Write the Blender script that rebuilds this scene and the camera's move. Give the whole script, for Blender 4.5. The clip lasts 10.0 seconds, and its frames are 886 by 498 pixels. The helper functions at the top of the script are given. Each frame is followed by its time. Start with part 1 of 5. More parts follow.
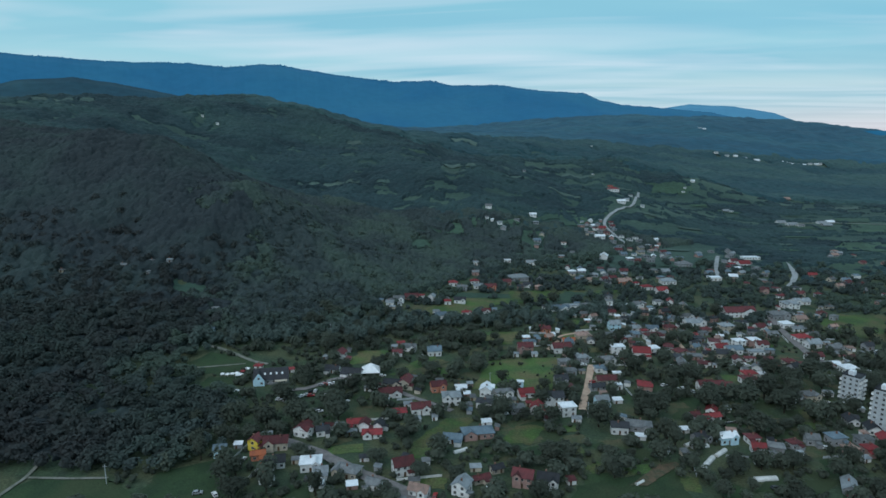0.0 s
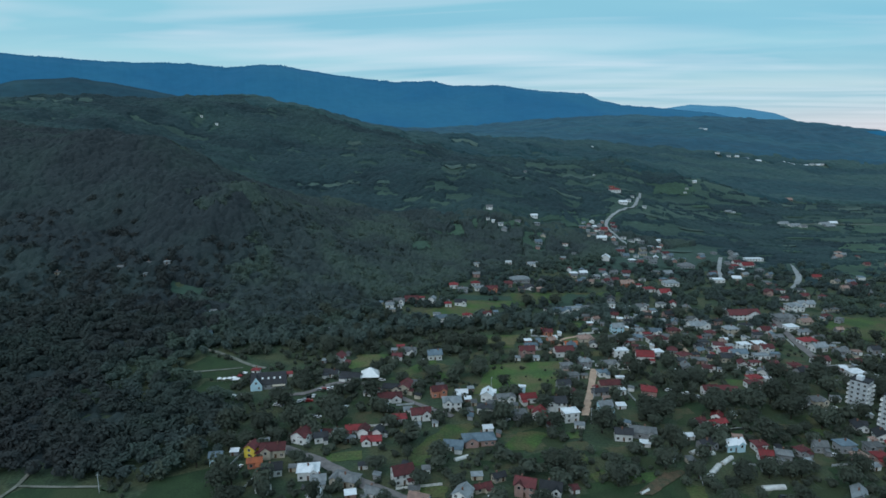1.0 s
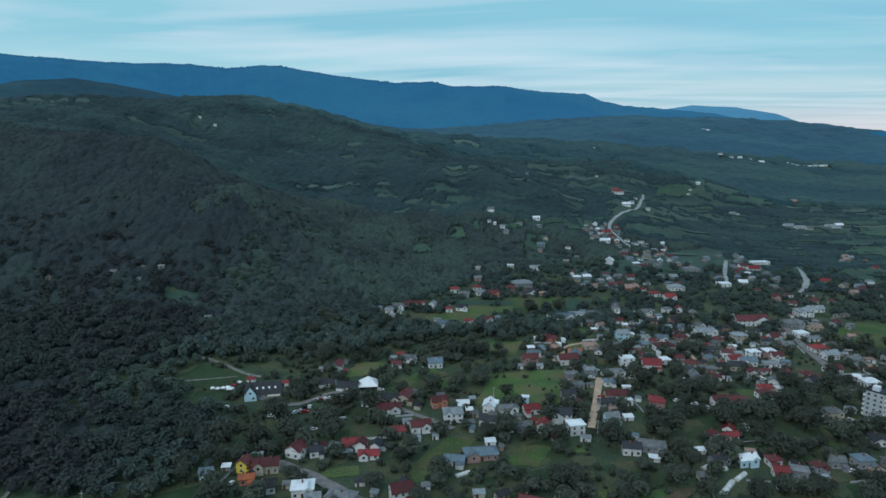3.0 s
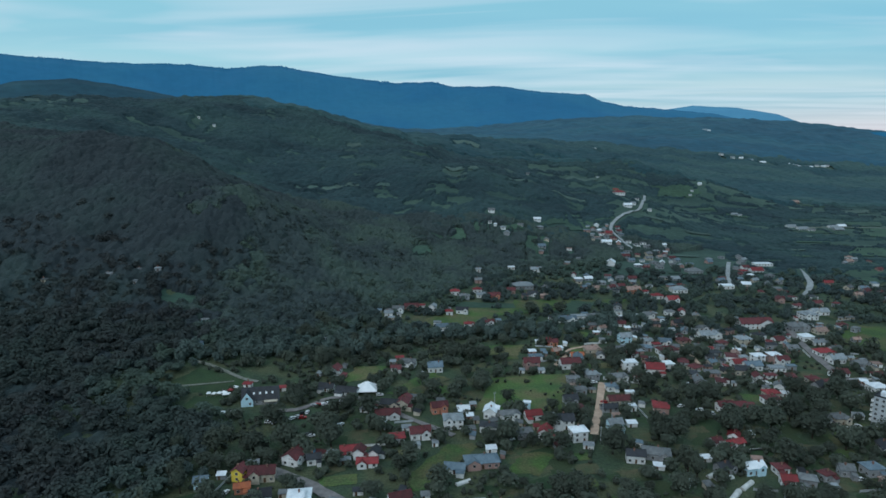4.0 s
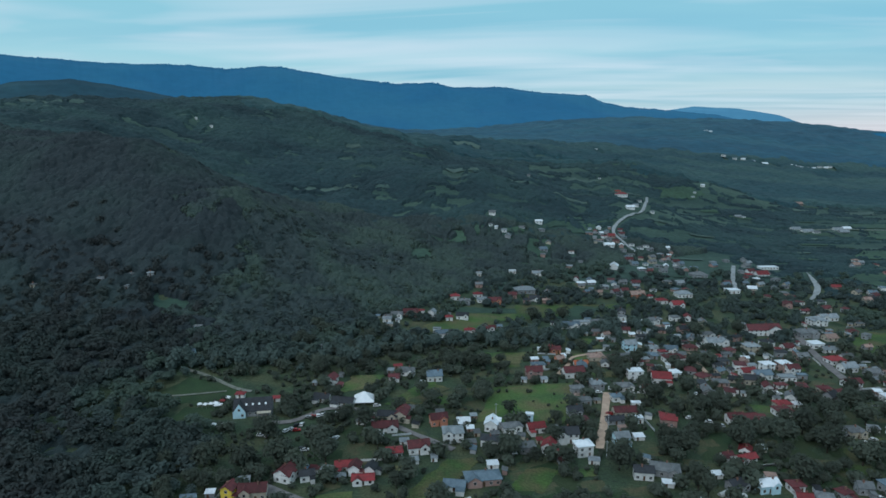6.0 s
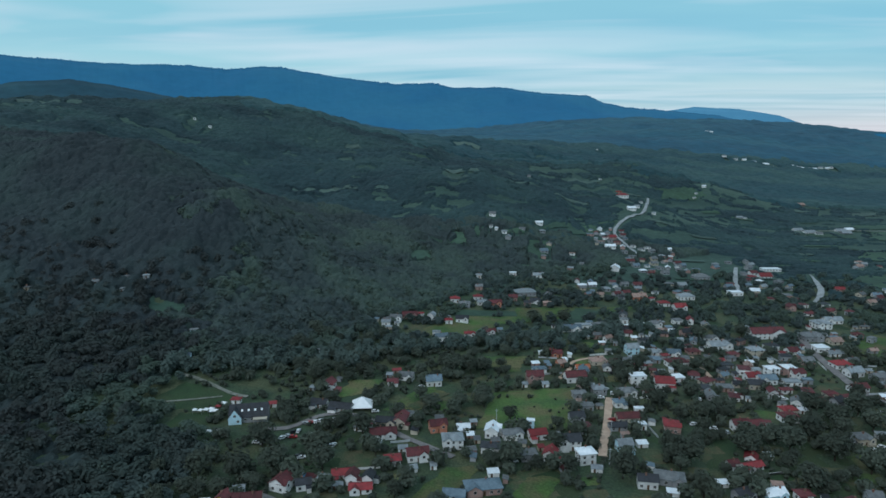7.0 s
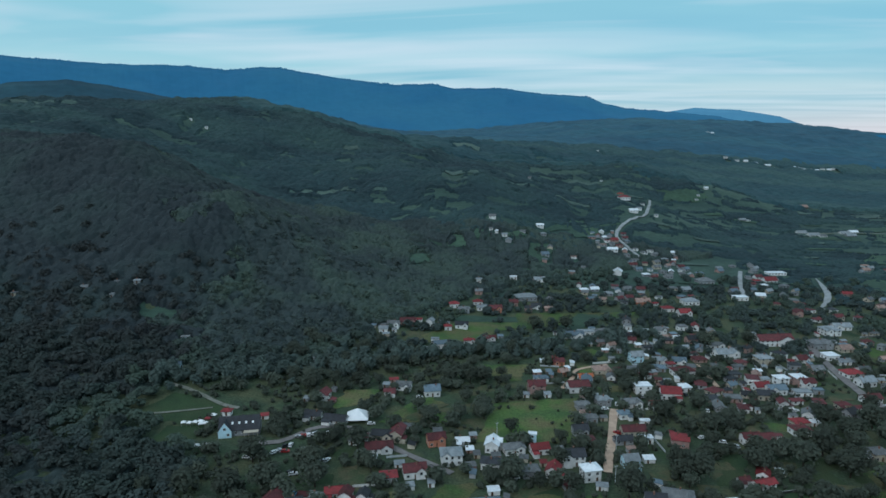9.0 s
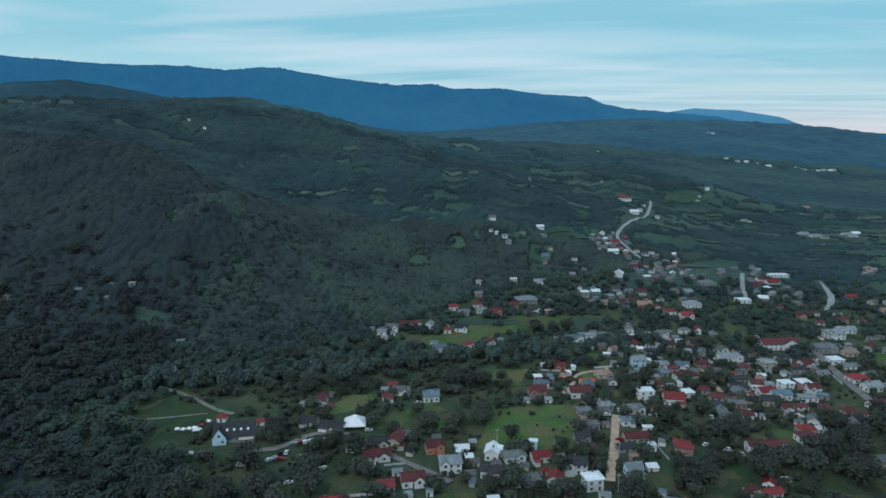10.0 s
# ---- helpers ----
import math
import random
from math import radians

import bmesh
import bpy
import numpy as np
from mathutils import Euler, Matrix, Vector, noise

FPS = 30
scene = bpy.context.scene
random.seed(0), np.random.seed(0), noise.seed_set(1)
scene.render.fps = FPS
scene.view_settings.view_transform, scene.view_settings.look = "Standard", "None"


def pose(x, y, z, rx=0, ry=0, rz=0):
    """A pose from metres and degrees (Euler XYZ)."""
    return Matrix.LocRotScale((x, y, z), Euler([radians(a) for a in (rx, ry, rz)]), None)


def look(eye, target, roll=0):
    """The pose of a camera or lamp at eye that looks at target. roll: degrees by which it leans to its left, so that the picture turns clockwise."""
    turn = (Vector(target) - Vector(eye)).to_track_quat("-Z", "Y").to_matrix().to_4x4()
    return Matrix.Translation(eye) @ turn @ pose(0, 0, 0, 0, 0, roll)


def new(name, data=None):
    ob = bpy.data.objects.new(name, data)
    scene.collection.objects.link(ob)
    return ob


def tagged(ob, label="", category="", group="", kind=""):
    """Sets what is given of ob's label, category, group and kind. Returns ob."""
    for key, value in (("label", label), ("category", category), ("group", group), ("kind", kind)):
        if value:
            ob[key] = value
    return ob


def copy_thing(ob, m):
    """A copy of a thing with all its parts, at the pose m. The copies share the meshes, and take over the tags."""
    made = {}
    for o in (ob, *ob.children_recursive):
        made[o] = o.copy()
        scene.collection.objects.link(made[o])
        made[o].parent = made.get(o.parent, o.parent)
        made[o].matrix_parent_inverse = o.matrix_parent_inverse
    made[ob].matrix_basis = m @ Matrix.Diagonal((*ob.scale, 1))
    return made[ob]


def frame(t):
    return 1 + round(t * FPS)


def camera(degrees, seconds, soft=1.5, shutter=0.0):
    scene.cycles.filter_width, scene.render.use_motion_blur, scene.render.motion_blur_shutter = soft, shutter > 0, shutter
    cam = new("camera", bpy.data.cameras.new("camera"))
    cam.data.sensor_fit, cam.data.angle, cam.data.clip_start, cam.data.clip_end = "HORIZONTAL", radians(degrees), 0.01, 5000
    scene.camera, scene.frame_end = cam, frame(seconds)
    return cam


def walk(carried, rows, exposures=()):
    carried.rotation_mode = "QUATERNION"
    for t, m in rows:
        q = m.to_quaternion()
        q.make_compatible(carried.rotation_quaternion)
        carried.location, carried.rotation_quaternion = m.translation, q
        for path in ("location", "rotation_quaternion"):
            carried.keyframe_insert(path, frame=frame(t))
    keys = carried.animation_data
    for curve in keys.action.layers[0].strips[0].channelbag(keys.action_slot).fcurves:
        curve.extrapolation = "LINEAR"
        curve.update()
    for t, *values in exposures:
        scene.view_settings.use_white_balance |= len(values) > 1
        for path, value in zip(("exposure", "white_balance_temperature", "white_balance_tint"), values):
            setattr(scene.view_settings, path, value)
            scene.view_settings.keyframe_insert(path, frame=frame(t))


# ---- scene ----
cam = camera(72.0, 10.0, soft=1.6)
ROWS = [
    # seconds, x, y, z, pitch, roll, yaw
    (0.0, 0.0, 0.0, 146.0, -10.3, 0.0, 0.0),
    (2.5, 0.11, 15.04, 146.65, -10.222, 0.008, 0.119),
    (5.0, 0.47, 30.31, 147.38, -10.141, -0.003, 0.19),
    (7.5, 1.08, 45.81, 148.18, -10.059, -0.035, 0.212),
    (10.0, 1.94, 61.54, 149.06, -9.974, -0.086, 0.186),
]
walk(cam, [(t, pose(x, y, z, 90 + pitch, roll, yaw)) for t, x, y, z, pitch, roll, yaw in ROWS],
     exposures=[(0.0, 0.0, 6200, 10), (10.0, 0.0, 6200, 10)])

# ---- sky and light: an overcast dusk ----
SUN_AZIMUTH, SUN_HEIGHT = 215.0, 42.0     # degrees east of the view, degrees above the horizon
world = bpy.data.worlds.new("dusk_sky")
scene.world = world
world.use_nodes = True
wn, wl = world.node_tree.nodes, world.node_tree.links
wn.clear()


def wnode(kind, **inputs):
    n = wn.new(kind)
    for key, value in inputs.items():
        n.inputs[key.replace("_", " ")].default_value = value
    return n


def wmath(op, a, b=None):
    n = wn.new("ShaderNodeMath")
    n.operation = op
    for i, v in enumerate((a, b)):
        if v is None:
            continue
        if isinstance(v, (int, float)):
            n.inputs[i].default_value = v
        else:
            wl.new(v, n.inputs[i])
    return n.outputs[0]


def wramp(src, stops):
    n = wn.new("ShaderNodeValToRGB")
    while len(n.color_ramp.elements) < len(stops):
        n.color_ramp.elements.new(0.5)
    for e, (p, c) in zip(n.color_ramp.elements, stops):
        e.position, e.color = p, (*c, 1)
    wl.new(src, n.inputs[0])
    return n.outputs[0]


def wmix(fac, a, b, blend="MIX"):
    n = wn.new("ShaderNodeMix")
    n.data_type, n.blend_type = "RGBA", blend
    for socket, v in ((n.inputs[0], fac), (n.inputs[6], a), (n.inputs[7], b)):
        if isinstance(v, (int, float)):
            socket.default_value = v
        elif isinstance(v, tuple):
            socket.default_value = (*v, 1)
        else:
            wl.new(v, socket)
    return n.outputs[2]


sky = wn.new("ShaderNodeTexSky")
sky.sky_type, sky.sun_disc = "NISHITA", False
sky.sun_elevation, sky.sun_rotation = radians(SUN_HEIGHT), radians(SUN_AZIMUTH)
air = wmix(1.0, sky.outputs[0], (0.1, 0.1, 0.1), "MULTIPLY")
coord = wn.new("ShaderNodeTexCoord")
split = wn.new("ShaderNodeSeparateXYZ")
wl.new(coord.outputs["Generated"], split.inputs[0])
dx, dy, dz = split.outputs
up = wmath("ADD", wmath("MAXIMUM", dz, 0.0), 0.03)
over = wn.new("ShaderNodeCombineXYZ")       # the cloud sheet, seen in perspective
wl.new(wmath("MULTIPLY", wmath("DIVIDE", dx, up), 0.24), over.inputs[0])
wl.new(wmath("MULTIPLY", wmath("ADD", wmath("DIVIDE", dy, up), wmath("MULTIPLY", wmath("DIVIDE", dx, up), 0.10)), 0.62), over.inputs[1])


def cloud(scale, detail, lift):
    n = wnode("ShaderNodeTexNoise", Scale=scale, Detail=detail, Roughness=0.55, Distortion=0.6)
    n.noise_dimensions = "3D"
    shift = wn.new("ShaderNodeVectorMath")
    shift.operation = "ADD"
    wl.new(over.outputs[0], shift.inputs[0])
    shift.inputs[1].default_value = (lift, lift * 0.7, lift * 1.3)
    wl.new(shift.outputs[0], n.inputs["Vector"])
    return n.outputs[0]


grey = (0, 0, 0), (1, 1, 1)
sheet = wramp(cloud(0.55, 3.0, 3.1), [(0.37, grey[0]), (0.61, grey[1])])
streak = wramp(cloud(1.1, 3.0, 8.4), [(0.44, grey[0]), (0.74, grey[1])])
veil = wramp(dz, [(0.0, (0.57, 0.59, 0.63)), (0.03, (0.46, 0.61, 0.66)), (0.065, (0.51, 0.66, 0.70)), (0.12, (0.35, 0.63, 0.70)), (0.21, (0.27, 0.59, 0.68)), (0.34, (0.34, 0.56, 0.66)), (0.7, (0.56, 0.76, 0.86))])
dark = wramp(dz, [(0.0, (0.48, 0.52, 0.58)), (0.05, (0.36, 0.56, 0.64)), (0.09, (0.26, 0.53, 0.63)), (0.16, (0.21, 0.51, 0.64)), (0.34, (0.27, 0.48, 0.58)), (0.7, (0.44, 0.64, 0.75))])
body = wmix(sheet, dark, veil)
body = wmix(wmath("MULTIPLY", streak, 0.85), body, (0.63, 0.75, 0.81))
east = wmath("MULTIPLY", wramp(dx, [(0.1, grey[0]), (0.6, grey[1])]), wramp(dz, [(0.015, grey[1]), (0.05, grey[0])]))
body = wmix(wmath("MULTIPLY", east, 0.55), body, (0.78, 0.70, 0.72))
total = wmix(0.9, air, body)
background = wnode("ShaderNodeBackground", Strength=1.06)
wl.new(total, background.inputs[0])
world_out = wn.new("ShaderNodeOutputWorld")
wl.new(background.outputs[0], world_out.inputs[0])

sun = new("sun", bpy.data.lights.new("sun", "SUN"))
sun.data.energy, sun.data.angle, sun.data.color = 1.05, radians(50), (0.96, 0.98, 1.0)
az, el = radians(SUN_AZIMUTH), radians(SUN_HEIGHT)
sun.matrix_world = look((0, 0, 0), (-math.sin(az) * math.cos(el), -math.cos(az) * math.cos(el), -math.sin(el)))


# ---- materials ----
def material(name, colour, rough=0.85, second=None, scale=0.3, fine=6.0, bump=0.0, spread=0.25, island=0.0, each=0.0, metal=0.0, glow=None, low=0.35, high=0.65, coarse=0.0, third=None, stretch=1.0, leaf=0.0):
    """Two colours mixed by coarse and fine noise in metres, with relief; island and each vary the pieces; stretch draws
    the coarse noise out along x; leaf lets that share of the light through."""
    m = bpy.data.materials.new(name)
    m.use_nodes = True
    n, l = m.node_tree.nodes, m.node_tree.links
    bsdf = n["Principled BSDF"]
    bsdf.inputs["Roughness"].default_value, bsdf.inputs["Metallic"].default_value = rough, metal
    bsdf.inputs["Specular IOR Level"].default_value = 0.25
    geo = n.new("ShaderNodeNewGeometry")

    drawn = n.new("ShaderNodeVectorMath")
    drawn.operation = "MULTIPLY"
    drawn.inputs[1].default_value = (stretch, 1, 1)
    l.new(geo.outputs["Position"], drawn.inputs[0])

    def noise_of(size, detail):
        t = n.new("ShaderNodeTexNoise")
        t.inputs["Scale"].default_value, t.inputs["Detail"].default_value = size, detail
        l.new(drawn.outputs[0], t.inputs["Vector"])
        return t.outputs[0]

    def blend(fac, a, b, kind="MIX"):
        x = n.new("ShaderNodeMix")
        x.data_type, x.blend_type = "RGBA", kind
        for s, v in ((x.inputs[0], fac), (x.inputs[6], a), (x.inputs[7], b)):
            if isinstance(v, (int, float)):
                s.default_value = v
            elif isinstance(v, tuple):
                s.default_value = (*v, 1)
            else:
                l.new(v, s)
        return x.outputs[2]

    def ranged(src, a, b, to0=0.0, to1=1.0):
        r = n.new("ShaderNodeMapRange")
        l.new(src, r.inputs[0])
        for i, v in enumerate((a, b, to0, to1)):
            r.inputs[i + 1].default_value = v
        return r.outputs[0]

    second = second or tuple(c * 0.6 for c in colour)
    col = blend(ranged(noise_of(scale, 4), low, high), colour, second)
    if third:
        col = blend(ranged(noise_of(coarse, 3), 0.45, 0.62), col, third)
    fine_out = noise_of(fine, 5)
    shade = ranged(fine_out, 0.3, 0.7, 1 - spread, 1 + spread)
    if island:
        k = ranged(geo.outputs["Random Per Island"], 0, 1, 1 - island, 1 + island)
        x = n.new("ShaderNodeMath")
        x.operation = "MULTIPLY"
        l.new(shade, x.inputs[0]), l.new(k, x.inputs[1])
        shade = x.outputs[0]
    if each:
        info = n.new("ShaderNodeObjectInfo")
        k = ranged(info.outputs["Random"], 0, 1, 1 - each, 1 + each)
        x = n.new("ShaderNodeMath")
        x.operation = "MULTIPLY"
        l.new(shade, x.inputs[0]), l.new(k, x.inputs[1])
        shade = x.outputs[0]
    v = n.new("ShaderNodeVectorMath")
    v.operation = "SCALE"
    l.new(col, v.inputs[0]), l.new(shade, v.inputs[3])
    l.new(v.outputs[0], bsdf.inputs["Base Color"])
    if bump:
        b = n.new("ShaderNodeBump")
        b.inputs["Strength"].default_value, b.inputs["Distance"].default_value = 1.0, bump
        l.new(fine_out, b.inputs["Height"]), l.new(b.outputs[0], bsdf.inputs["Normal"])
    if leaf:
        through_leaf, both = n.new("ShaderNodeBsdfTranslucent"), n.new("ShaderNodeMixShader")
        l.new(v.outputs[0], through_leaf.inputs[0])
        both.inputs[0].default_value = leaf
        l.new(bsdf.outputs[0], both.inputs[1]), l.new(through_leaf.outputs[0], both.inputs[2])
        l.new(both.outputs[0], n["Material Output"].inputs[0])
    # Emission that stands in for haze on the far mountains.
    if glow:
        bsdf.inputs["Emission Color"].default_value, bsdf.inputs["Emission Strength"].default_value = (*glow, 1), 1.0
    return m


GROUND = material("ground_scrub", (0.045, 0.071, 0.039), 0.95, (0.034, 0.053, 0.034), 0.16, 0.9, 0.3, 0.38, coarse=0.05, third=(0.068, 0.079, 0.043))
# Pasture green pulled toward teal, with some distance haze in the colour.
PASTURE = material("hazed_hill_pasture", (0.037, 0.069, 0.056), 0.95, (0.027, 0.052, 0.046), 0.03, 0.4, 0.2, 0.25, coarse=0.012, third=(0.050, 0.085, 0.067), stretch=0.35)
MEADOW = material("meadow_grass", (0.066, 0.114, 0.032), 0.95, (0.044, 0.082, 0.030), 0.06, 0.9, 0.1, 0.32, coarse=0.045, third=(0.100, 0.094, 0.046), each=0.18, low=0.38, high=0.62)
SLOPE = material("slope_grass", (0.046, 0.086, 0.056), 0.95, (0.034, 0.064, 0.048), 0.03, 0.4, 0.1, 0.25, each=0.2, stretch=0.4)
LAWN = material("lawn_grass", (0.030, 0.056, 0.024), 0.95, (0.021, 0.041, 0.020), 0.1, 1.5, 0.1, 0.25, coarse=0.04, third=(0.038, 0.054, 0.026), each=0.1)
CROP = material("dry_grass", (0.072, 0.108, 0.092), 0.95, (0.048, 0.080, 0.070), 0.05, 0.6, 0.1, 0.28, each=0.2, stretch=0.3)
PLOT = material("tilled_plot", (0.085, 0.078, 0.045), 0.95, (0.045, 0.068, 0.034), 0.15, 1.0, 0.1, 0.25)
EARTH = material("bare_earth", (0.115, 0.080, 0.052), 0.95, (0.056, 0.062, 0.038), 0.3, 1.5, 0.1, 0.3)
DIRT = material("dirt_road", (0.50, 0.36, 0.27), 0.95, (0.38, 0.275, 0.21), 0.3, 2.0, 0.05, 0.15)
GRAVEL = material("pale_gravel", (0.30, 0.32, 0.33), 0.95, (0.22, 0.23, 0.23), 0.2, 2.0, 0.05, 0.15)
TRACK = material("farm_track", (0.20, 0.20, 0.175), 0.95, (0.12, 0.13, 0.105), 0.3, 2.0, 0.05, 0.2)
ASPHALT = material("worn_asphalt", (0.20, 0.185, 0.18), 0.9, (0.14, 0.13, 0.13), 0.3, 2.5, 0.02, 0.18)
LEAF = material("orchard_leaves", (0.087, 0.104, 0.079), 0.95, (0.066, 0.080, 0.063), 0.10, 1.7, 0.0, 0.2, each=0.25, leaf=0.4)
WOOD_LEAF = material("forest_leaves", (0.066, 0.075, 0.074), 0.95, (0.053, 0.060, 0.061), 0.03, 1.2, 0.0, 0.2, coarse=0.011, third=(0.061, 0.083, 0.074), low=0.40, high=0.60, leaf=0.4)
# Darker than the forest leaves: the crowns' own shade is put into this colour.
WOOD_ROOF_SHADED = material("shaded_forest_canopy", (0.029, 0.039, 0.043), 0.95, (0.022, 0.030, 0.034), 0.03, 1.2, 0.2, 0.25, coarse=0.011, third=(0.031, 0.048, 0.047), low=0.36, high=0.64)
# Paler scrub; also the garden leaves farther off, where the paleness stands for haze.
SCRUB_HAZE_LEAF = material("scrub_and_hazed_leaves", (0.082, 0.110, 0.104), 0.95, (0.064, 0.086, 0.083), 0.04, 1.2, 0.0, 0.24, coarse=0.018, third=(0.094, 0.132, 0.104), low=0.40, high=0.60, leaf=0.4)
# The scrub leaf colour darkened, to hold the shade among its crowns.
SCRUB_ROOF_SHADED = material("shaded_scrub_canopy", (0.038, 0.053, 0.053), 0.95, (0.028, 0.040, 0.041), 0.04, 1.2, 0.2, 0.3, coarse=0.018, third=(0.044, 0.066, 0.055), low=0.36, high=0.64)
# Leaf colours of the farther woods, blued step by step to stand for haze.
UPLAND_HAZE_LEAF = material("upland_leaves_hazed", (0.023, 0.047, 0.052), 0.95, (0.015, 0.031, 0.036), 0.022, 0.4, 0.0, 0.25, coarse=0.010, third=(0.028, 0.056, 0.055), low=0.38, high=0.62, stretch=0.5)
HIGH_HAZE_LEAF = material("high_upland_leaves_hazed", (0.025, 0.063, 0.072), 0.95, (0.019, 0.048, 0.058), 0.02, 0.2, 0.0, 0.2, coarse=0.007, third=(0.040, 0.080, 0.078), stretch=0.3)
WILLOW = material("willow_leaves", (0.115, 0.155, 0.138), 0.95, (0.088, 0.120, 0.110), 0.06, 1.5, 0.0, 0.22, leaf=0.4)
BARK = material("bark", (0.05, 0.04, 0.03), 0.95, None, 1.0, 8.0, 0.02)
# Upland and foothill take their blue from haze mixed into the base colour.
HILL_HAZE = material("distant_hills_hazed", (0.029, 0.088, 0.126), 1.0, (0.022, 0.071, 0.106), 0.008, 0.05, 0.0, 0.2, coarse=0.003, third=(0.033, 0.096, 0.126), stretch=0.5)
FOOT_HAZE = material("foothill_woods_hazed", (0.016, 0.055, 0.080), 1.0, (0.012, 0.046, 0.070), 0.004, 0.03, 0.0, 0.15, coarse=0.003, third=(0.020, 0.064, 0.084))
# Mountain haze is painted in: blue base colours plus a blue glow.
RANGE_HAZE = material("mountain_woods_hazed", (0.017, 0.070, 0.112), 1.0, (0.014, 0.060, 0.098), 0.003, 0.02, 0.0, 0.10, glow=(0.001, 0.049, 0.122), coarse=0.0016, third=(0.021, 0.078, 0.110))
PEAK_HAZE = material("farthest_mountain_hazed", (0.05, 0.10, 0.13), 1.0, None, 0.002, 0.02, 0.0, 0.08, glow=(0.035, 0.15, 0.27))
GLASS = material("dark_glass", (0.02, 0.025, 0.03), 0.15)
FRAME = material("window_frame", (0.62, 0.62, 0.60), 0.5)
DOOR = material("door_wood", (0.12, 0.07, 0.04), 0.6)
CHIMNEY = material("chimney_brick", (0.24, 0.13, 0.10), 0.9, None, 1.0, 8.0, 0.02)
CONCRETE = material("concrete", (0.46, 0.49, 0.51), 0.9, (0.35, 0.375, 0.39), 0.4, 3.0, 0.02, 0.12)
WHITE = material("white_canvas", (0.80, 0.81, 0.82), 0.6, (0.70, 0.72, 0.74), 0.5, 4.0, 0.0, 0.06)
STEEL = material("grey_steel", (0.35, 0.36, 0.37), 0.45, None, 2.0, 9.0, 0.0, 0.1, metal=0.6)
RUBBER = material("tyre_rubber", (0.02, 0.02, 0.02), 0.9)
POOL = material("pool_liner", (0.05, 0.25, 0.45), 0.3)
TUNNEL = material("tunnel_film", (0.62, 0.63, 0.62), 0.5, (0.45, 0.46, 0.45), 0.4, 3.0, 0.0, 0.1)
ROOFS = {
    "R": ("red tile", material("red_roof", (0.22, 0.032, 0.036), 0.7, (0.15, 0.028, 0.03), 0.5, 5.0, 0.03, 0.2, each=0.25)),
    "D": ("dark red", material("dark_red_roof", (0.12, 0.032, 0.035), 0.75, (0.075, 0.026, 0.028), 0.5, 5.0, 0.03, 0.2, each=0.3)),
    "O": ("orange tile", material("orange_roof", (0.40, 0.12, 0.05), 0.75, (0.28, 0.09, 0.05), 0.5, 5.0, 0.03, 0.2, each=0.2)),
    "G": ("grey", material("grey_roof", (0.15, 0.16, 0.165), 0.8, (0.10, 0.105, 0.11), 0.5, 5.0, 0.03, 0.2, each=0.3)),
    "B": ("bluish metal", material("blue_grey_roof", (0.12, 0.165, 0.20), 0.55, (0.085, 0.12, 0.15), 0.5, 5.0, 0.02, 0.15, each=0.25)),
    "W": ("white metal", material("white_roof", (0.70, 0.73, 0.76), 0.5, (0.55, 0.59, 0.63), 0.4, 4.0, 0.01, 0.08, each=0.08)),
    "K": ("slate", material("dark_roof", (0.035, 0.038, 0.045), 0.7, (0.024, 0.026, 0.03), 0.5, 5.0, 0.02, 0.2, each=0.3)),
    "T": ("clay", material("clay_roof", (0.30, 0.20, 0.165), 0.8, (0.21, 0.145, 0.125), 0.5, 5.0, 0.03, 0.2, each=0.2)),
    "L": ("pale metal", material("light_grey_roof", (0.23, 0.255, 0.27), 0.55, (0.16, 0.18, 0.195), 0.5, 5.0, 0.02, 0.12, each=0.2)),
}
WALLS = {
    "w": ("white", material("white_plaster", (0.74, 0.74, 0.73), 0.9, (0.58, 0.58, 0.57), 0.5, 4.0, 0.01, 0.08, each=0.12)),
    "c": ("cream", material("cream_plaster", (0.48, 0.43, 0.345), 0.9, (0.36, 0.32, 0.26), 0.5, 4.0, 0.01, 0.08, each=0.12)),
    "y": ("yellow", material("yellow_plaster", (0.76, 0.58, 0.08), 0.9, (0.66, 0.50, 0.08), 0.5, 4.0, 0.01, 0.08)),
    "s": ("salmon", material("salmon_plaster", (0.55, 0.22, 0.14), 0.9, (0.42, 0.18, 0.12), 0.5, 4.0, 0.01, 0.08)),
    "b": ("pale blue", material("blue_plaster", (0.50, 0.70, 0.78), 0.9, (0.42, 0.60, 0.68), 0.5, 4.0, 0.01, 0.08)),
    "g": ("grey", material("grey_render", (0.30, 0.31, 0.32), 0.9, (0.22, 0.23, 0.24), 0.5, 4.0, 0.01, 0.1, each=0.15)),
    "p": ("pink brick", material("pink_brick", (0.38, 0.24, 0.21), 0.9, (0.28, 0.19, 0.17), 0.5, 4.0, 0.01, 0.12)),
}


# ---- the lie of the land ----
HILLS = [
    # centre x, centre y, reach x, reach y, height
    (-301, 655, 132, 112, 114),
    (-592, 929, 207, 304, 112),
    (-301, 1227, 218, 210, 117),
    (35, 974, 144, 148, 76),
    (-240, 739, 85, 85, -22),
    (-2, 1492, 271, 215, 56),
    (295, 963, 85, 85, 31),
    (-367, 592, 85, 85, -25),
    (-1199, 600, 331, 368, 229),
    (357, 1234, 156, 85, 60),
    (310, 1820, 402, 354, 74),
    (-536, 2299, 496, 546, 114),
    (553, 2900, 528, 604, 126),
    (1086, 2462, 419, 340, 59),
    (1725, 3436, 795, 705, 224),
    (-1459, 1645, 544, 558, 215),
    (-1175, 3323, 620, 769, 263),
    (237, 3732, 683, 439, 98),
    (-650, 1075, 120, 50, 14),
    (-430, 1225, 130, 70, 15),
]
phase = np.random.RandomState(5).uniform(0, 6.28, (40, 3))


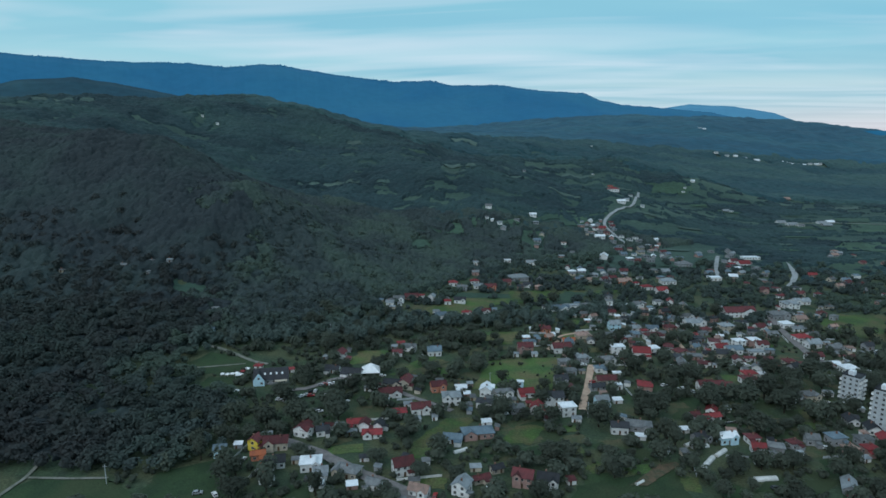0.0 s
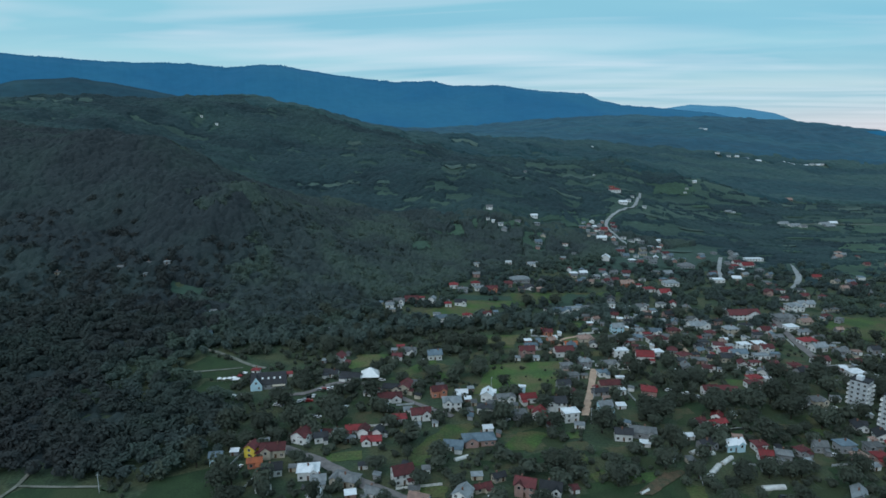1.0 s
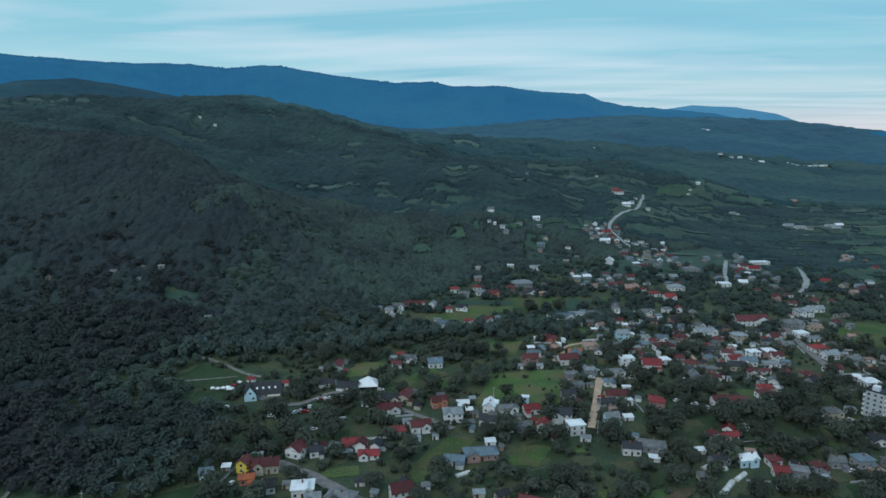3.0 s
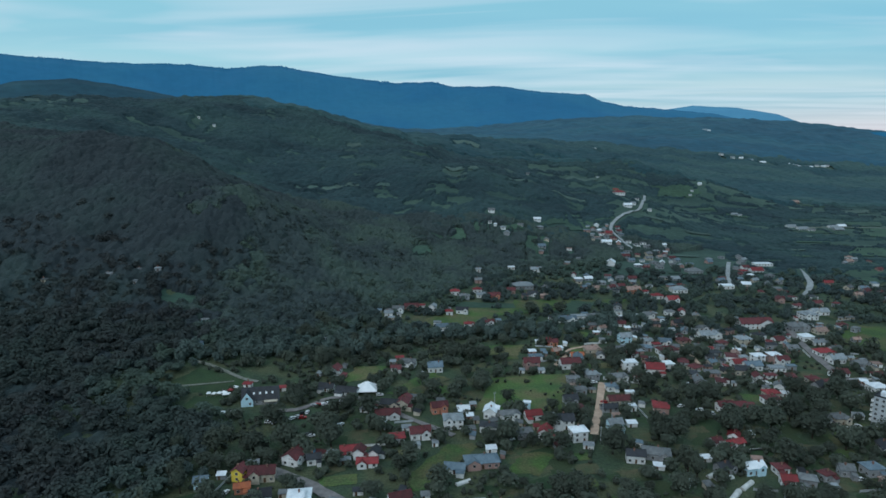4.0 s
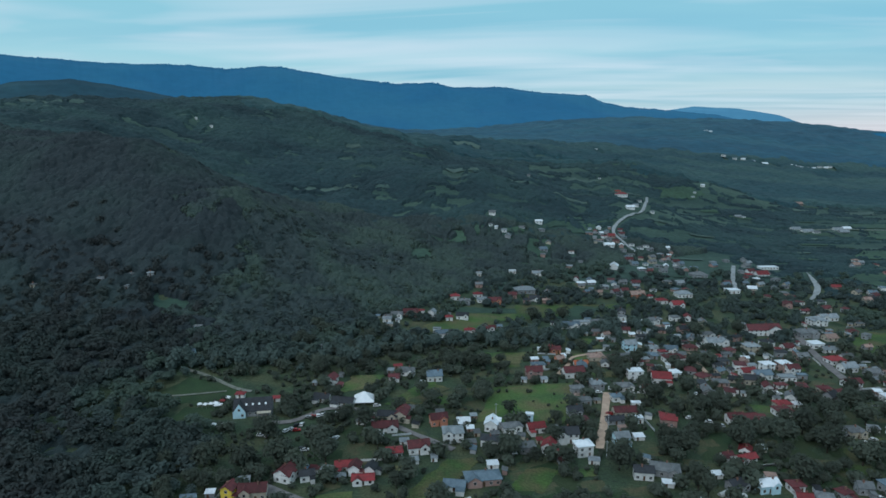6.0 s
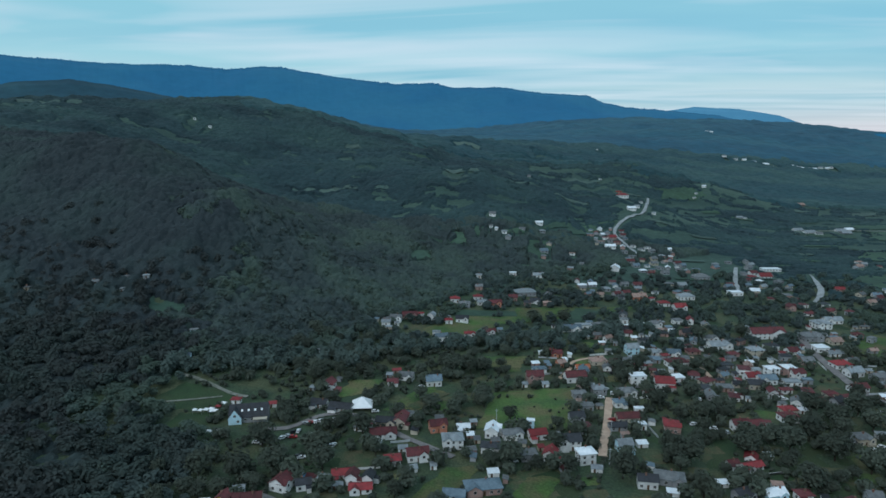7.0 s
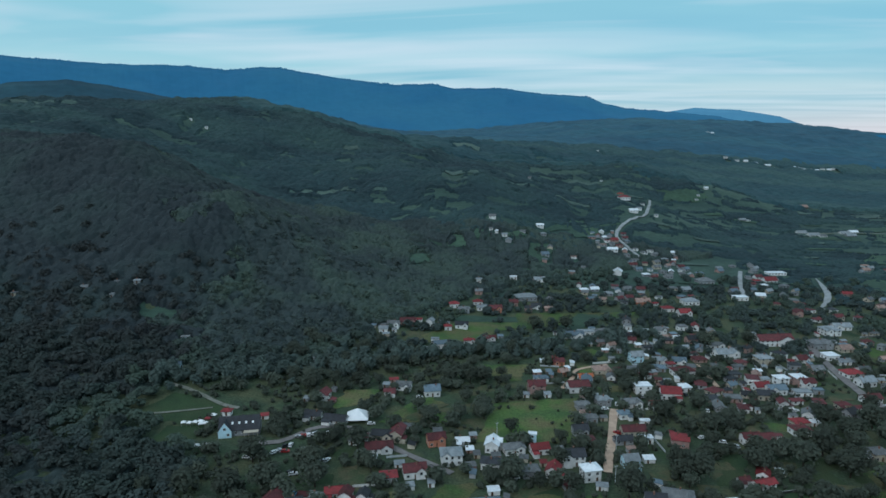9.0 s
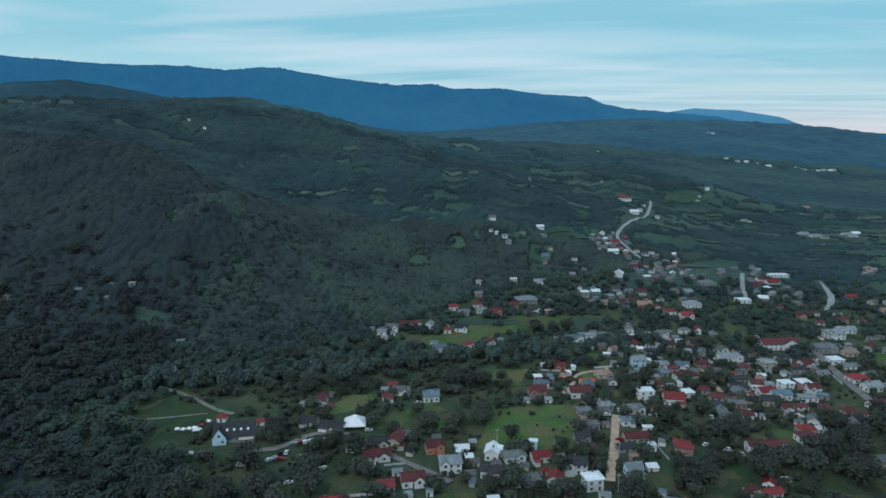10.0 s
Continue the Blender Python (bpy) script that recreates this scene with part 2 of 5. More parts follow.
def ripple(x, y, size, seed, octaves=4):
    """A smooth pseudo-random field between about -1 and 1, of that size in metres."""
    out, amp, k = np.zeros_like(np.asarray(x, float)), 1.0, 6.283 / size
    for o in range(octaves):
        for j in range(3):
            a, b, c = phase[(seed * 7 + o * 3 + j) % 40]
            out = out + amp * 0.42 * np.sin(k * (x * math.cos(a) + y * math.sin(a)) + b + 1.3 * np.sin(k * 0.6 * (y * math.cos(c) - x * math.sin(c)) + c))
        amp, k = amp * 0.5, k * 2.1
    return out


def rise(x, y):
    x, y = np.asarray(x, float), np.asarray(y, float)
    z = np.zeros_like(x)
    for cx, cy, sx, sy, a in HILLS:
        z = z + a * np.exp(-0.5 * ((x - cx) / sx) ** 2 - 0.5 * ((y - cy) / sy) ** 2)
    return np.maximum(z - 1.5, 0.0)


def land(x, y):
    z = rise(x, y)
    return z + np.clip((z - 6) / 40, 0, 1) * 6.0 * ripple(x, y, 190.0, 1)


def ground_at(x, y):
    return float(land(np.array([x]), np.array([y]))[0])


# ---- building helpers ----
def mesh_of(name, verts, faces, *mats, smooth=False, picks=None):
    me = bpy.data.meshes.new(name)
    me.from_pydata([tuple(v) for v in verts], [], faces)
    for m in mats:
        me.materials.append(m)
    if picks is not None:
        me.polygons.foreach_set("material_index", picks)
    if smooth:
        me.polygons.foreach_set("use_smooth", [True] * len(me.polygons))
    me.update()
    return me


def fast_mesh(name, verts, tris, mat, smooth=False):
    """A mesh from numpy arrays of places and triangles."""
    me = bpy.data.meshes.new(name)
    me.vertices.add(len(verts))
    me.vertices.foreach_set("co", np.asarray(verts, np.float32).ravel())
    me.loops.add(len(tris) * 3)
    me.loops.foreach_set("vertex_index", np.asarray(tris, np.int32).ravel())
    me.polygons.add(len(tris))
    me.polygons.foreach_set("loop_start", np.arange(len(tris), dtype=np.int32) * 3)
    me.polygons.foreach_set("use_smooth", np.full(len(tris), smooth))
    me.materials.append(mat)
    me.update(calc_edges=True)
    me.validate()
    return me


def part(name, me, parent, m=None, label=""):
    ob = new(name, me)
    ob.parent = parent
    if m is not None:
        ob.matrix_basis = m
    return tagged(ob, label)


def thing(name, x, y, yaw, label, category, group="", z=None, scale=1.0):
    ob = new(name)
    ob.matrix_basis = pose(x, y, ground_at(x, y) if z is None else z, 0, 0, yaw) @ Matrix.Scale(scale, 4)
    return tagged(ob, label, category, group)


def box(x0, x1, y0, y1, z0, z1):
    v = [(x, y, z) for z in (z0, z1) for y in (y0, y1) for x in (x0, x1)]
    return v, [(0, 2, 3, 1), (4, 5, 7, 6), (0, 1, 5, 4), (2, 6, 7, 3), (0, 4, 6, 2), (1, 3, 7, 5)]


def joined(*solids):
    v, f = [], []
    for sv, sf in solids:
        f += [tuple(i + len(v) for i in face) for face in sf]
        v += list(sv)
    return v, f


def prism(section, x0, x1):
    """A section in y, z drawn along x."""
    k = len(section)
    v = [(x, y, z) for x in (x0, x1) for y, z in section]
    return v, [tuple(range(k))[::-1], tuple(range(k, 2 * k))] + [(i, (i + 1) % k, k + (i + 1) % k, k + i) for i in range(k)]


def tube(r0, r1, z0, z1, sides=6, cx=0.0, cy=0.0, dx=0.0, dy=0.0):
    v = [(cx + dx * e + r * math.cos(6.2832 * i / sides), cy + dy * e + r * math.sin(6.2832 * i / sides), z) for e, r, z in ((0, r0, z0), (1, r1, z1)) for i in range(sides)]
    return v, [tuple(range(sides))[::-1], tuple(range(sides, 2 * sides))] + [(i, (i + 1) % sides, sides + (i + 1) % sides, sides + i) for i in range(sides)]


# ---- ground ----
def spaced(lo, dense0, dense1, hi, step):
    mid = list(np.arange(dense0, dense1 + 0.1, step))
    s, p = step, dense1
    while p < hi:
        s *= 1.08
        p += s
        mid.append(min(p, hi))
    s, p = step, dense0
    while p > lo:
        s *= 1.12
        p -= s
        mid.insert(0, max(p, lo))
    return np.array(mid)


gx, gy = spaced(-4900, -620, 760, 4900, 9.0), spaced(-2500, 180, 1150, 4880, 9.0)
mx, my = np.meshgrid(gx, gy)
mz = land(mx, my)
nx, ny = len(gx), len(gy)
idx = np.arange(nx * ny).reshape(ny, nx)
quads = np.stack([idx[:-1, :-1], idx[:-1, 1:], idx[1:, 1:], idx[1:, :-1]], -1).reshape(-1, 4)
tris = np.concatenate([quads[:, [0, 1, 2]], quads[:, [0, 2, 3]]])
ground = new("ground", fast_mesh("ground", np.stack([mx, my, mz], -1).reshape(-1, 3), tris, GROUND, True))
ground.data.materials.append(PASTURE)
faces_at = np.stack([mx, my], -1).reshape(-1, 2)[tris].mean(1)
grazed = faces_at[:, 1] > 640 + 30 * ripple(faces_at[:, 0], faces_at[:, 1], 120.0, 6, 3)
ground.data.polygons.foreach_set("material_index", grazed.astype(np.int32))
tagged(ground, "dark green valley floor and hills covered in scrub and grass", "ground", kind="structure")


def range_of(name, label, mat, profile, near, crest, back, seed, rough, foot):
    """A far mountain range: crest heights, in degrees above the first eye, by bearing."""
    bearings = np.arange(profile[0][0], profile[-1][0] + 0.01, 0.07)
    high = np.interp(bearings, [p[0] for p in profile], [p[1] for p in profile])
    high = high + rough * ripple(bearings * 60, bearings * 0, 130.0, seed, 5)
    grown = np.maximum(ripple(bearings * 60, bearings * 9, 260.0, seed + 1, 2), 0) + 0.35       # stands of trees on the crest
    ragged = high + rough * 1.9 * grown * np.random.RandomState(seed + 9).uniform(0, 1, len(bearings)) ** 3
    verts = [((near - 60) * math.sin(radians(b)), (near - 60) * math.cos(radians(b)), -40.0) for b in bearings]
    for e in np.linspace(0, 1, 12):
        for b, h in zip(bearings, ragged if e == 1 else high):
            d = near + (crest - near) * e
            top = 146 + crest * math.tan(radians(h))
            fold = 1 + 0.10 * math.sin(e * 3.14159) * float(ripple(d * math.sin(radians(b)), d * math.cos(radians(b)), 900.0, seed, 3))
            verts.append((d * math.sin(radians(b)), d * math.cos(radians(b)), foot + (top - foot) * e ** 1.15 * fold))
    for b, h in zip(bearings, high):
        verts.append((back * math.sin(radians(b)), back * math.cos(radians(b)), -40.0))
    n = len(bearings)
    faces = [(r * n + i, r * n + i + 1, (r + 1) * n + i + 1, (r + 1) * n + i) for r in range(13) for i in range(n - 1)]
    ob = new(name, mesh_of(name, verts, faces, mat, smooth=True))
    return tagged(ob, label, "mountain", kind="structure")


MAIN_RANGE = [(-60, 5.6), (-45, 6.1), (-34.9, 6.22), (-31.4, 6.11), (-28.3, 6.04), (-22.1, 6.17), (-18.9, 5.98), (-15.7, 6.32), (-14.2, 6.22), (-11.3, 5.81), (-7.4, 5.29), (-4.3, 5.03), (-1.2, 5.14), (0.8, 4.69),
              (4.9, 4.77), (7.5, 4.36), (9.0, 4.15), (12.5, 4.0), (14.0, 3.35), (15.9, 2.88), (19.7, 2.55), (23.0, 2.15), (26.0, 1.5), (28.5, 0.9), (31, 0.45), (35.5, 0.1), (60, 0.0)]
EAST_PEAK = [(16.5, 1.8), (19.7, 2.6), (21.5, 2.83), (25.0, 2.58), (27.9, 2.02), (29.6, 1.33), (33, 0.7)]
WEST_FOOTHILL = [(-60, 3.4), (-35.1, 4.0), (-34.1, 4.3), (-30.4, 4.69), (-27.7, 4.38), (-24.4, 3.82), (-21.4, 3.2), (-17, 2.2)]
range_of("backdrop_mountains", "long forested mountain range along the horizon, blue with haze", RANGE_HAZE, MAIN_RANGE, 3500, 4550, 4700, 3, 0.04, 180)
range_of("backdrop_peak", "farthest mountain on the horizon, pale blue with haze", PEAK_HAZE, EAST_PEAK, 4720, 4800, 4850, 4, 0.012, 150)
range_of("backdrop_foothill", "forested foothill before the mountains, teal with haze", FOOT_HAZE, WEST_FOOTHILL, 2200, 2700, 2900, 6, 0.02, 190)

# The upland skin that carries the far woods, beyond the rolling hills.
ux, uy = np.meshgrid(np.arange(-3300, 3301, 30.0), np.arange(1990, 3701, 22.0))
uz = land(ux, uy) + np.clip((uy - 1990) / 60, 0, 1) * (11.0 + 2.5 * ripple(ux, uy, 55.0, 5, 2)) - 0.6
k = np.arange(ux.size).reshape(ux.shape)
quads = np.stack([k[:-1, :-1], k[:-1, 1:], k[1:, 1:], k[1:, :-1]], -1).reshape(-1, 4)
tagged(new("backdrop_upland", fast_mesh("backdrop_upland", np.stack([ux, uy, uz], -1).reshape(-1, 3), np.concatenate([quads[:, [0, 1, 2]], quads[:, [0, 2, 3]]]), HILL_HAZE, True)),
       "wooded upland before the mountains, teal with haze", "upland", kind="structure")


# ---- fields, roads ----
def inside(poly, x, y):
    x, y = np.asarray(x, float), np.asarray(y, float)
    hit = np.zeros(x.shape, bool)
    for (x0, y0), (x1, y1) in zip(poly, poly[1:] + poly[:1]):
        if y0 != y1:
            hit ^= ((y0 > y) != (y1 > y)) & (x < (x1 - x0) * (y - y0) / (y1 - y0) + x0)
    return hit


FIELDS = {}
FIELDS["meadow"] = []
FIELDS["meadow"] += [
    [(16, 339), (67, 339), (80, 394), (31, 386)],
    [(-33, 361), (-14, 360), (2, 385), (-11, 396)],
    [(-63, 373), (-43, 382), (-37, 401), (-56, 400)],
    [(-32, 479), (22, 488), (48, 517), (3, 514)],
    [(3, 513), (57, 517), (65, 536), (8, 529)],
    [(60, 519), (164, 562), (168, 574), (62, 560)],
    [(289, 457), (323, 425), (370, 491), (327, 496)],
    [(-17, 271), (-1, 270), (17, 300), (2, 302)],
]
FIELDS["meadow"] += [
    [(28, 277), (41, 272), (54, 293), (38, 293)],
    [(197, 313), (209, 306), (224, 322), (210, 325)],
    [(15, 427), (50, 425), (59, 447), (24, 445)],
    [(89, 427), (98, 427), (111, 448), (89, 445)],
]
FIELDS["plot"] = []
FIELDS["plot"] += [
    [(-22, 363), (-14, 362), (2, 382), (-5, 385)],
    [(-29, 480), (-15, 482), (-15, 501), (-27, 501)],
    [(127, 355), (140, 352), (153, 376), (138, 376)],
]
FIELDS["slope"] = []
FIELDS["slope"] += [
    [(8, 531), (62, 537), (61, 550), (16, 546)],
    [(511, 789), (579, 783), (626, 850), (557, 839)],
    [(427, 661), (456, 643), (501, 691), (459, 697)],
    [(553, 966), (621, 953), (652, 1016), (587, 1019)],
    [(640, 954), (681, 926), (735, 1002), (685, 1009)],
    [(-35, 657), (-14, 671), (-13, 707), (-34, 696)],
    [(154, 799), (195, 814), (202, 846), (164, 836)],
]
FIELDS["slope"] += [
    [(-215, 466), (-189, 466), (-190, 481), (-217, 481)],
    [(88, 521), (108, 522), (142, 561), (117, 566)],
    [(91, 710), (119, 715), (127, 772), (101, 765)],
    [(380, 1121), (453, 1135), (468, 1174), (401, 1153)],
]
FIELDS["lawn"] = []
FIELDS["lawn"] += [
    [(-144, 327), (-124, 334), (-121, 352), (-142, 350)],
    [(-168, 356), (-134, 352), (-116, 372), (-152, 386)],
    [(121, 300), (133, 299), (147, 328), (136, 327)],
    [(-186, 227), (-114, 222), (-144, 242), (-176, 240)],
    [(-127, 226), (-89, 226), (-104, 259), (-126, 247)],
    [(131, 233), (156, 230), (173, 242), (142, 244)],
    [(52, 226), (101, 226), (103, 251), (57, 238)],
]
FIELDS["earth"] = []
FIELDS["earth"] += [
    [(80, 238), (88, 238), (109, 256), (98, 255)],
    [(95, 418), (109, 418), (114, 440), (100, 440)],
]
FIELDS["crop"] = []
FIELDS["crop"] += [
    [(-660, 1003), (-643, 1016), (-652, 1032), (-679, 1031)],
    [(-628, 1009), (-592, 1005), (-599, 1018), (-638, 1027)],
    [(-588, 1011), (-573, 1027), (-579, 1040), (-593, 1021)],
]
FIELDS["crop"] += [
    [(15, 1450), (80, 1455), (84, 1490), (20, 1485)],
    [(105, 1400), (215, 1420), (218, 1440), (110, 1425)],
    [(205, 1530), (280, 1545), (284, 1568), (210, 1555)],
    [(-85, 1330), (-45, 1335), (-44, 1360), (-84, 1355)],
    [(-52, 1215), (-14, 1222), (-16, 1240), (-50, 1232)],
    [(-5, 918), (52, 929), (49, 946), (-2, 957)],
    [(2, 903), (34, 906), (32, 913), (4, 911)],
    [(215, 1128), (282, 1152), (282, 1162), (220, 1143)],
    [(-171, 1090), (-142, 1092), (-150, 1116), (-170, 1112)],
    [(-212, 888), (-152, 911), (-155, 918), (-211, 894)],
    [(-161, 914), (-116, 884), (-121, 903), (-159, 919)],
    [(-100, 882), (-76, 884), (-79, 891), (-98, 892)],
    [(532, 975), (581, 983), (597, 1017), (556, 1011)],
    [(595, 983), (637, 987), (657, 1023), (620, 1019)],
    [(752, 1165), (807, 1176), (828, 1212), (780, 1204)],
    [(670, 1210), (713, 1236), (739, 1286), (711, 1277)],
]
FIELDS["slope"] += [
    [(126, 809), (197, 835), (198, 854), (131, 823)],
    [(161, 842), (191, 875), (190, 883), (166, 854)],
    [(-33, 664), (-16, 672), (-24, 702), (-28, 702)],
    [(29, 759), (57, 763), (52, 785), (36, 784)],
    [(2, 730), (28, 734), (21, 773), (10, 774)],
    [(440, 1142), (474, 1150), (475, 1168), (453, 1160)],
    [(664, 1029), (731, 1035), (756, 1076), (692, 1066)],
    [(529, 802), (568, 804), (595, 850), (565, 849)],
    [(434, 673), (476, 674), (495, 709), (462, 709)],
    [(67, 766), (100, 779), (98, 792), (72, 781)],
    [(411, 1133), (439, 1140), (438, 1148), (419, 1145)],
]
SURFACE = {"meadow": (MEADOW, "bright green mown meadow among the houses"), "slope": (SLOPE, "dull green pasture on the wooded slope"), "lawn": (LAWN, "deep green grass field at the village edge"), "crop": (CROP, "pale dry grass strip on the slope"),
           "plot": (PLOT, "brownish tilled garden plot in the grass"), "earth": (EARTH, "bare reddish earth yard")}
LIFT = {"slope": 0.18, "lawn": 0.10, "meadow": 0.18, "crop": 0.26, "plot": 0.34, "earth": 0.42}
ALL_FIELDS = []
strip = random.Random(23)
for i in range(70):        # narrow pastures and hay strips across the hills
    x, y = strip.uniform(-60, 900), strip.uniform(660, 1280)
    if x > 0.70 * y or (x < 40 and y < 700):
        continue
    grow = 0.6 + y / 1500
    w, d, lean = strip.uniform(14, 42) * grow, strip.uniform(4, 9) * grow, strip.uniform(-4, 4)
    FIELDS.setdefault(strip.choice(("slope", "slope", "slope", "crop")), []).append([(x - w / 2, y - d / 2 - lean), (x + w / 2, y - d / 2 + lean), (x + w / 2, y + d / 2 + lean), (x - w / 2, y + d / 2 - lean)])
for kind, quads_of in FIELDS.items():
    mat, label = SURFACE[kind]
    for corners in quads_of:
        ALL_FIELDS.append(corners)
        n = 14
        a, b, c, d = [np.array(p, float) for p in corners]
        warp = 1.6 if a[1] < 600 else min(8.0, 0.16 * float(min(np.linalg.norm(d - a), np.linalg.norm(b - a))))
        verts = []
        for j in range(n + 1):
            for i in range(n + 1):
                u, v = i / n, j / n
                p = (a * (1 - u) + b * u) * (1 - v) + (d * (1 - u) + c * u) * v
                edge = warp * ripple(p[0], p[1], warp * 7.0, 2, 2)
                p = p + edge * np.array([1.0, 0.7]) * (0.5 if 0 < i < n and 0 < j < n else 1.0)
                verts.append((p[0], p[1], ground_at(p[0], p[1]) + (LIFT[kind] + len(ALL_FIELDS) % 15 * 0.005 if a[1] < 600 else 0.8 + len(ALL_FIELDS) * 0.006)))
        faces = [(j * (n + 1) + i, j * (n + 1) + i + 1, (j + 1) * (n + 1) + i + 1, (j + 1) * (n + 1) + i) for j in range(n) for i in range(n)]
        tagged(new("field", mesh_of("field", verts, faces, mat, smooth=True)), label, "field", kind="structure")


def garden_plot(x, y, w, d, yaw, kind):
    c, s = math.cos(radians(yaw)), math.sin(radians(yaw))
    return kind, [(x + u * w * c - v * d * s, y + u * w * s + v * d * c) for u, v in ((-0.5, -0.5), (0.5, -0.5), (0.5, 0.5), (-0.5, 0.5))]


ROADS = [
    ('dirt_road', 4.4, [(76, 311), (79, 322), (85, 339), (91, 359), (97, 378)]),
    ('street', 5.5, [(272, 491), (263, 459), (257, 432), (252, 405), (251, 386), (253, 366)]),
    ('pale_lane', 4.2, [(232, 755), (223, 790), (219, 820), (236, 856), (267, 893), (294, 932), (353, 1101)]),
    ('pale_lane', 4.5, [(288, 621), (309, 675), (336, 732)]),
    ('gravel_bank', 6, [(335, 583), (360, 612), (380, 643), (398, 684), (407, 708)]),
    ('track', 1.7, [(-182, 226), (-181, 234), (-180, 242), (-182, 256)]),
    ('track', 1.5, [(-179, 241), (-162, 241), (-145, 242)]),
    ('street', 6.5, [(-79, 277), (-57, 264), (-36, 247), (-23, 238), (-3, 224)]),
    ('track', 2.8, [(-160, 394), (-149, 390), (-136, 383), (-122, 374), (-112, 371)]),
    ('track', 1.6, [(-172, 357), (-150, 362), (-126, 370)]),
    ('dirt_path', 2.5, [(73, 407), (83, 424), (89, 438), (111, 448)]),
    ('dirt_path', 3, [(173, 448), (171, 430), (169, 410)]),
    ('track', 4, [(565, 997), (652, 1016), (767, 1005)]),
    ('lane', 3.6, [(-100, 336), (-81, 337), (-64, 353), (-43, 351), (-21, 331), (5, 310)]),
]
PAVING = {"dirt_road": (DIRT, "straight pale dirt road between garden fences"), "street": (ASPHALT, "worn grey asphalt village street"), "lane": (ASPHALT, "narrow grey lane through the village"), "gravel_bank": (GRAVEL, "pale gravel river bank"),
          "pale_lane": (GRAVEL, "pale winding hill road"), "track": (TRACK, "pale farm track"), "dirt_path": (DIRT, "sandy footpath through the grass")}
ROAD_POINTS = []
for kind, width, line in ROADS:
    mat, label = PAVING[kind]
    pts = [Vector(p) for p in line]
    fine_pts = []
    for i in range(len(pts) - 1):
        p0, p1, p2, p3 = pts[max(i - 1, 0)], pts[i], pts[i + 1], pts[min(i + 2, len(pts) - 1)]
        steps = max(3, int((p2 - p1).length / 5))
        for s in range(steps):
            u = s / steps
            fine_pts.append(0.5 * ((2 * p1) + (p2 - p0) * u + (2 * p0 - 5 * p1 + 4 * p2 - p3) * u * u + (3 * p1 - p0 - 3 * p2 + p3) * u ** 3))
    fine_pts.append(pts[-1])
    ROAD_POINTS += [(p.x, p.y, width) for p in fine_pts]
    verts = []
    for i, p in enumerate(fine_pts):
        way = (fine_pts[min(i + 1, len(fine_pts) - 1)] - fine_pts[max(i - 1, 0)]).normalized()
        side = Vector((-way.y, way.x))
        half = width / 2 * (1 + 0.12 * float(ripple(p.x, p.y, 12.0, 3, 2)))
        if kind == "gravel_bank":
            half *= 0.15 + 0.85 * math.sin(3.14159 * min(1.0, i / len(fine_pts) * 1.1)) ** 0.8
        for k in (-1, -0.33, 0.33, 1):
            q = p + side * half * k
            verts.append((q.x, q.y, ground_at(q.x, q.y) + (0.55 if p.y < 620 else 1.4) - (0.04 if abs(k) == 1 else 0)))
    faces = [(4 * i + k, 4 * i + k + 1, 4 * i + k + 5, 4 * i + k + 4) for i in range(len(fine_pts) - 1) for k in range(3)]
    tagged(new("road", mesh_of("road", verts, faces, mat, smooth=True)), label, "road", kind="structure")
ROAD_XY = np.array(ROAD_POINTS)
TAKEN = []           # x, y, reach of what stands on the ground


def free(x, y, reach):
    if np.min((ROAD_XY[:, 0] - x) ** 2 + (ROAD_XY[:, 1] - y) ** 2 - (ROAD_XY[:, 2] / 2 + reach) ** 2) < 0:
        return False
    return all((x - tx) ** 2 + (y - ty) ** 2 > (tr + reach) ** 2 for tx, ty, tr in TAKEN)


# ---- houses ----
def window_mesh(w, h):
    v1, f1 = joined(box(-w / 2, w / 2, -0.06, 0.02, 0, 0.09), box(-w / 2, w / 2, -0.06, 0.02, h - 0.09, h), box(-w / 2, -w / 2 + 0.09, -0.06, 0.02, 0.09, h - 0.09),
                    box(w / 2 - 0.09, w / 2, -0.06, 0.02, 0.09, h - 0.09), box(-0.04, 0.04, -0.05, 0.02, 0.09, h - 0.09))
    return mesh_of("window_frame", v1, f1, FRAME), mesh_of("pane", *box(-w / 2 + 0.09, w / 2 - 0.09, -0.02, 0.01, 0.09, h - 0.09), GLASS)


def plain_window(w, h):
    v, f = joined(box(-w / 2, w / 2, -0.05, 0.02, 0, h), box(-w / 2 + 0.1, w / 2 - 0.1, -0.07, -0.045, 0.1, h - 0.1))
    return mesh_of("window", v, f, FRAME, GLASS, picks=[0] * 6 + [1] * 6)


NEAR_FRAME, NEAR_PANE = window_mesh(1.3, 1.4)
FAR_WINDOW = plain_window(1.3, 1.4)
DOOR_MESH = mesh_of("door", *joined(box(-0.5, 0.5, -0.06, 0.02, 0, 2.1), box(-0.42, 0.42, -0.09, -0.05, 0.1, 1.0), box(-0.42, 0.42, -0.09, -0.05, 1.1, 2.0)), DOOR)
CHIMNEY_MESH = mesh_of("chimney", *joined(box(-0.3, 0.3, -0.3, 0.3, -0.9, 0.9), box(-0.38, 0.38, -0.38, 0.38, 0.9, 1.02), box(-0.12, 0.12, -0.12, 0.12, 1.02, 1.25)), CHIMNEY)


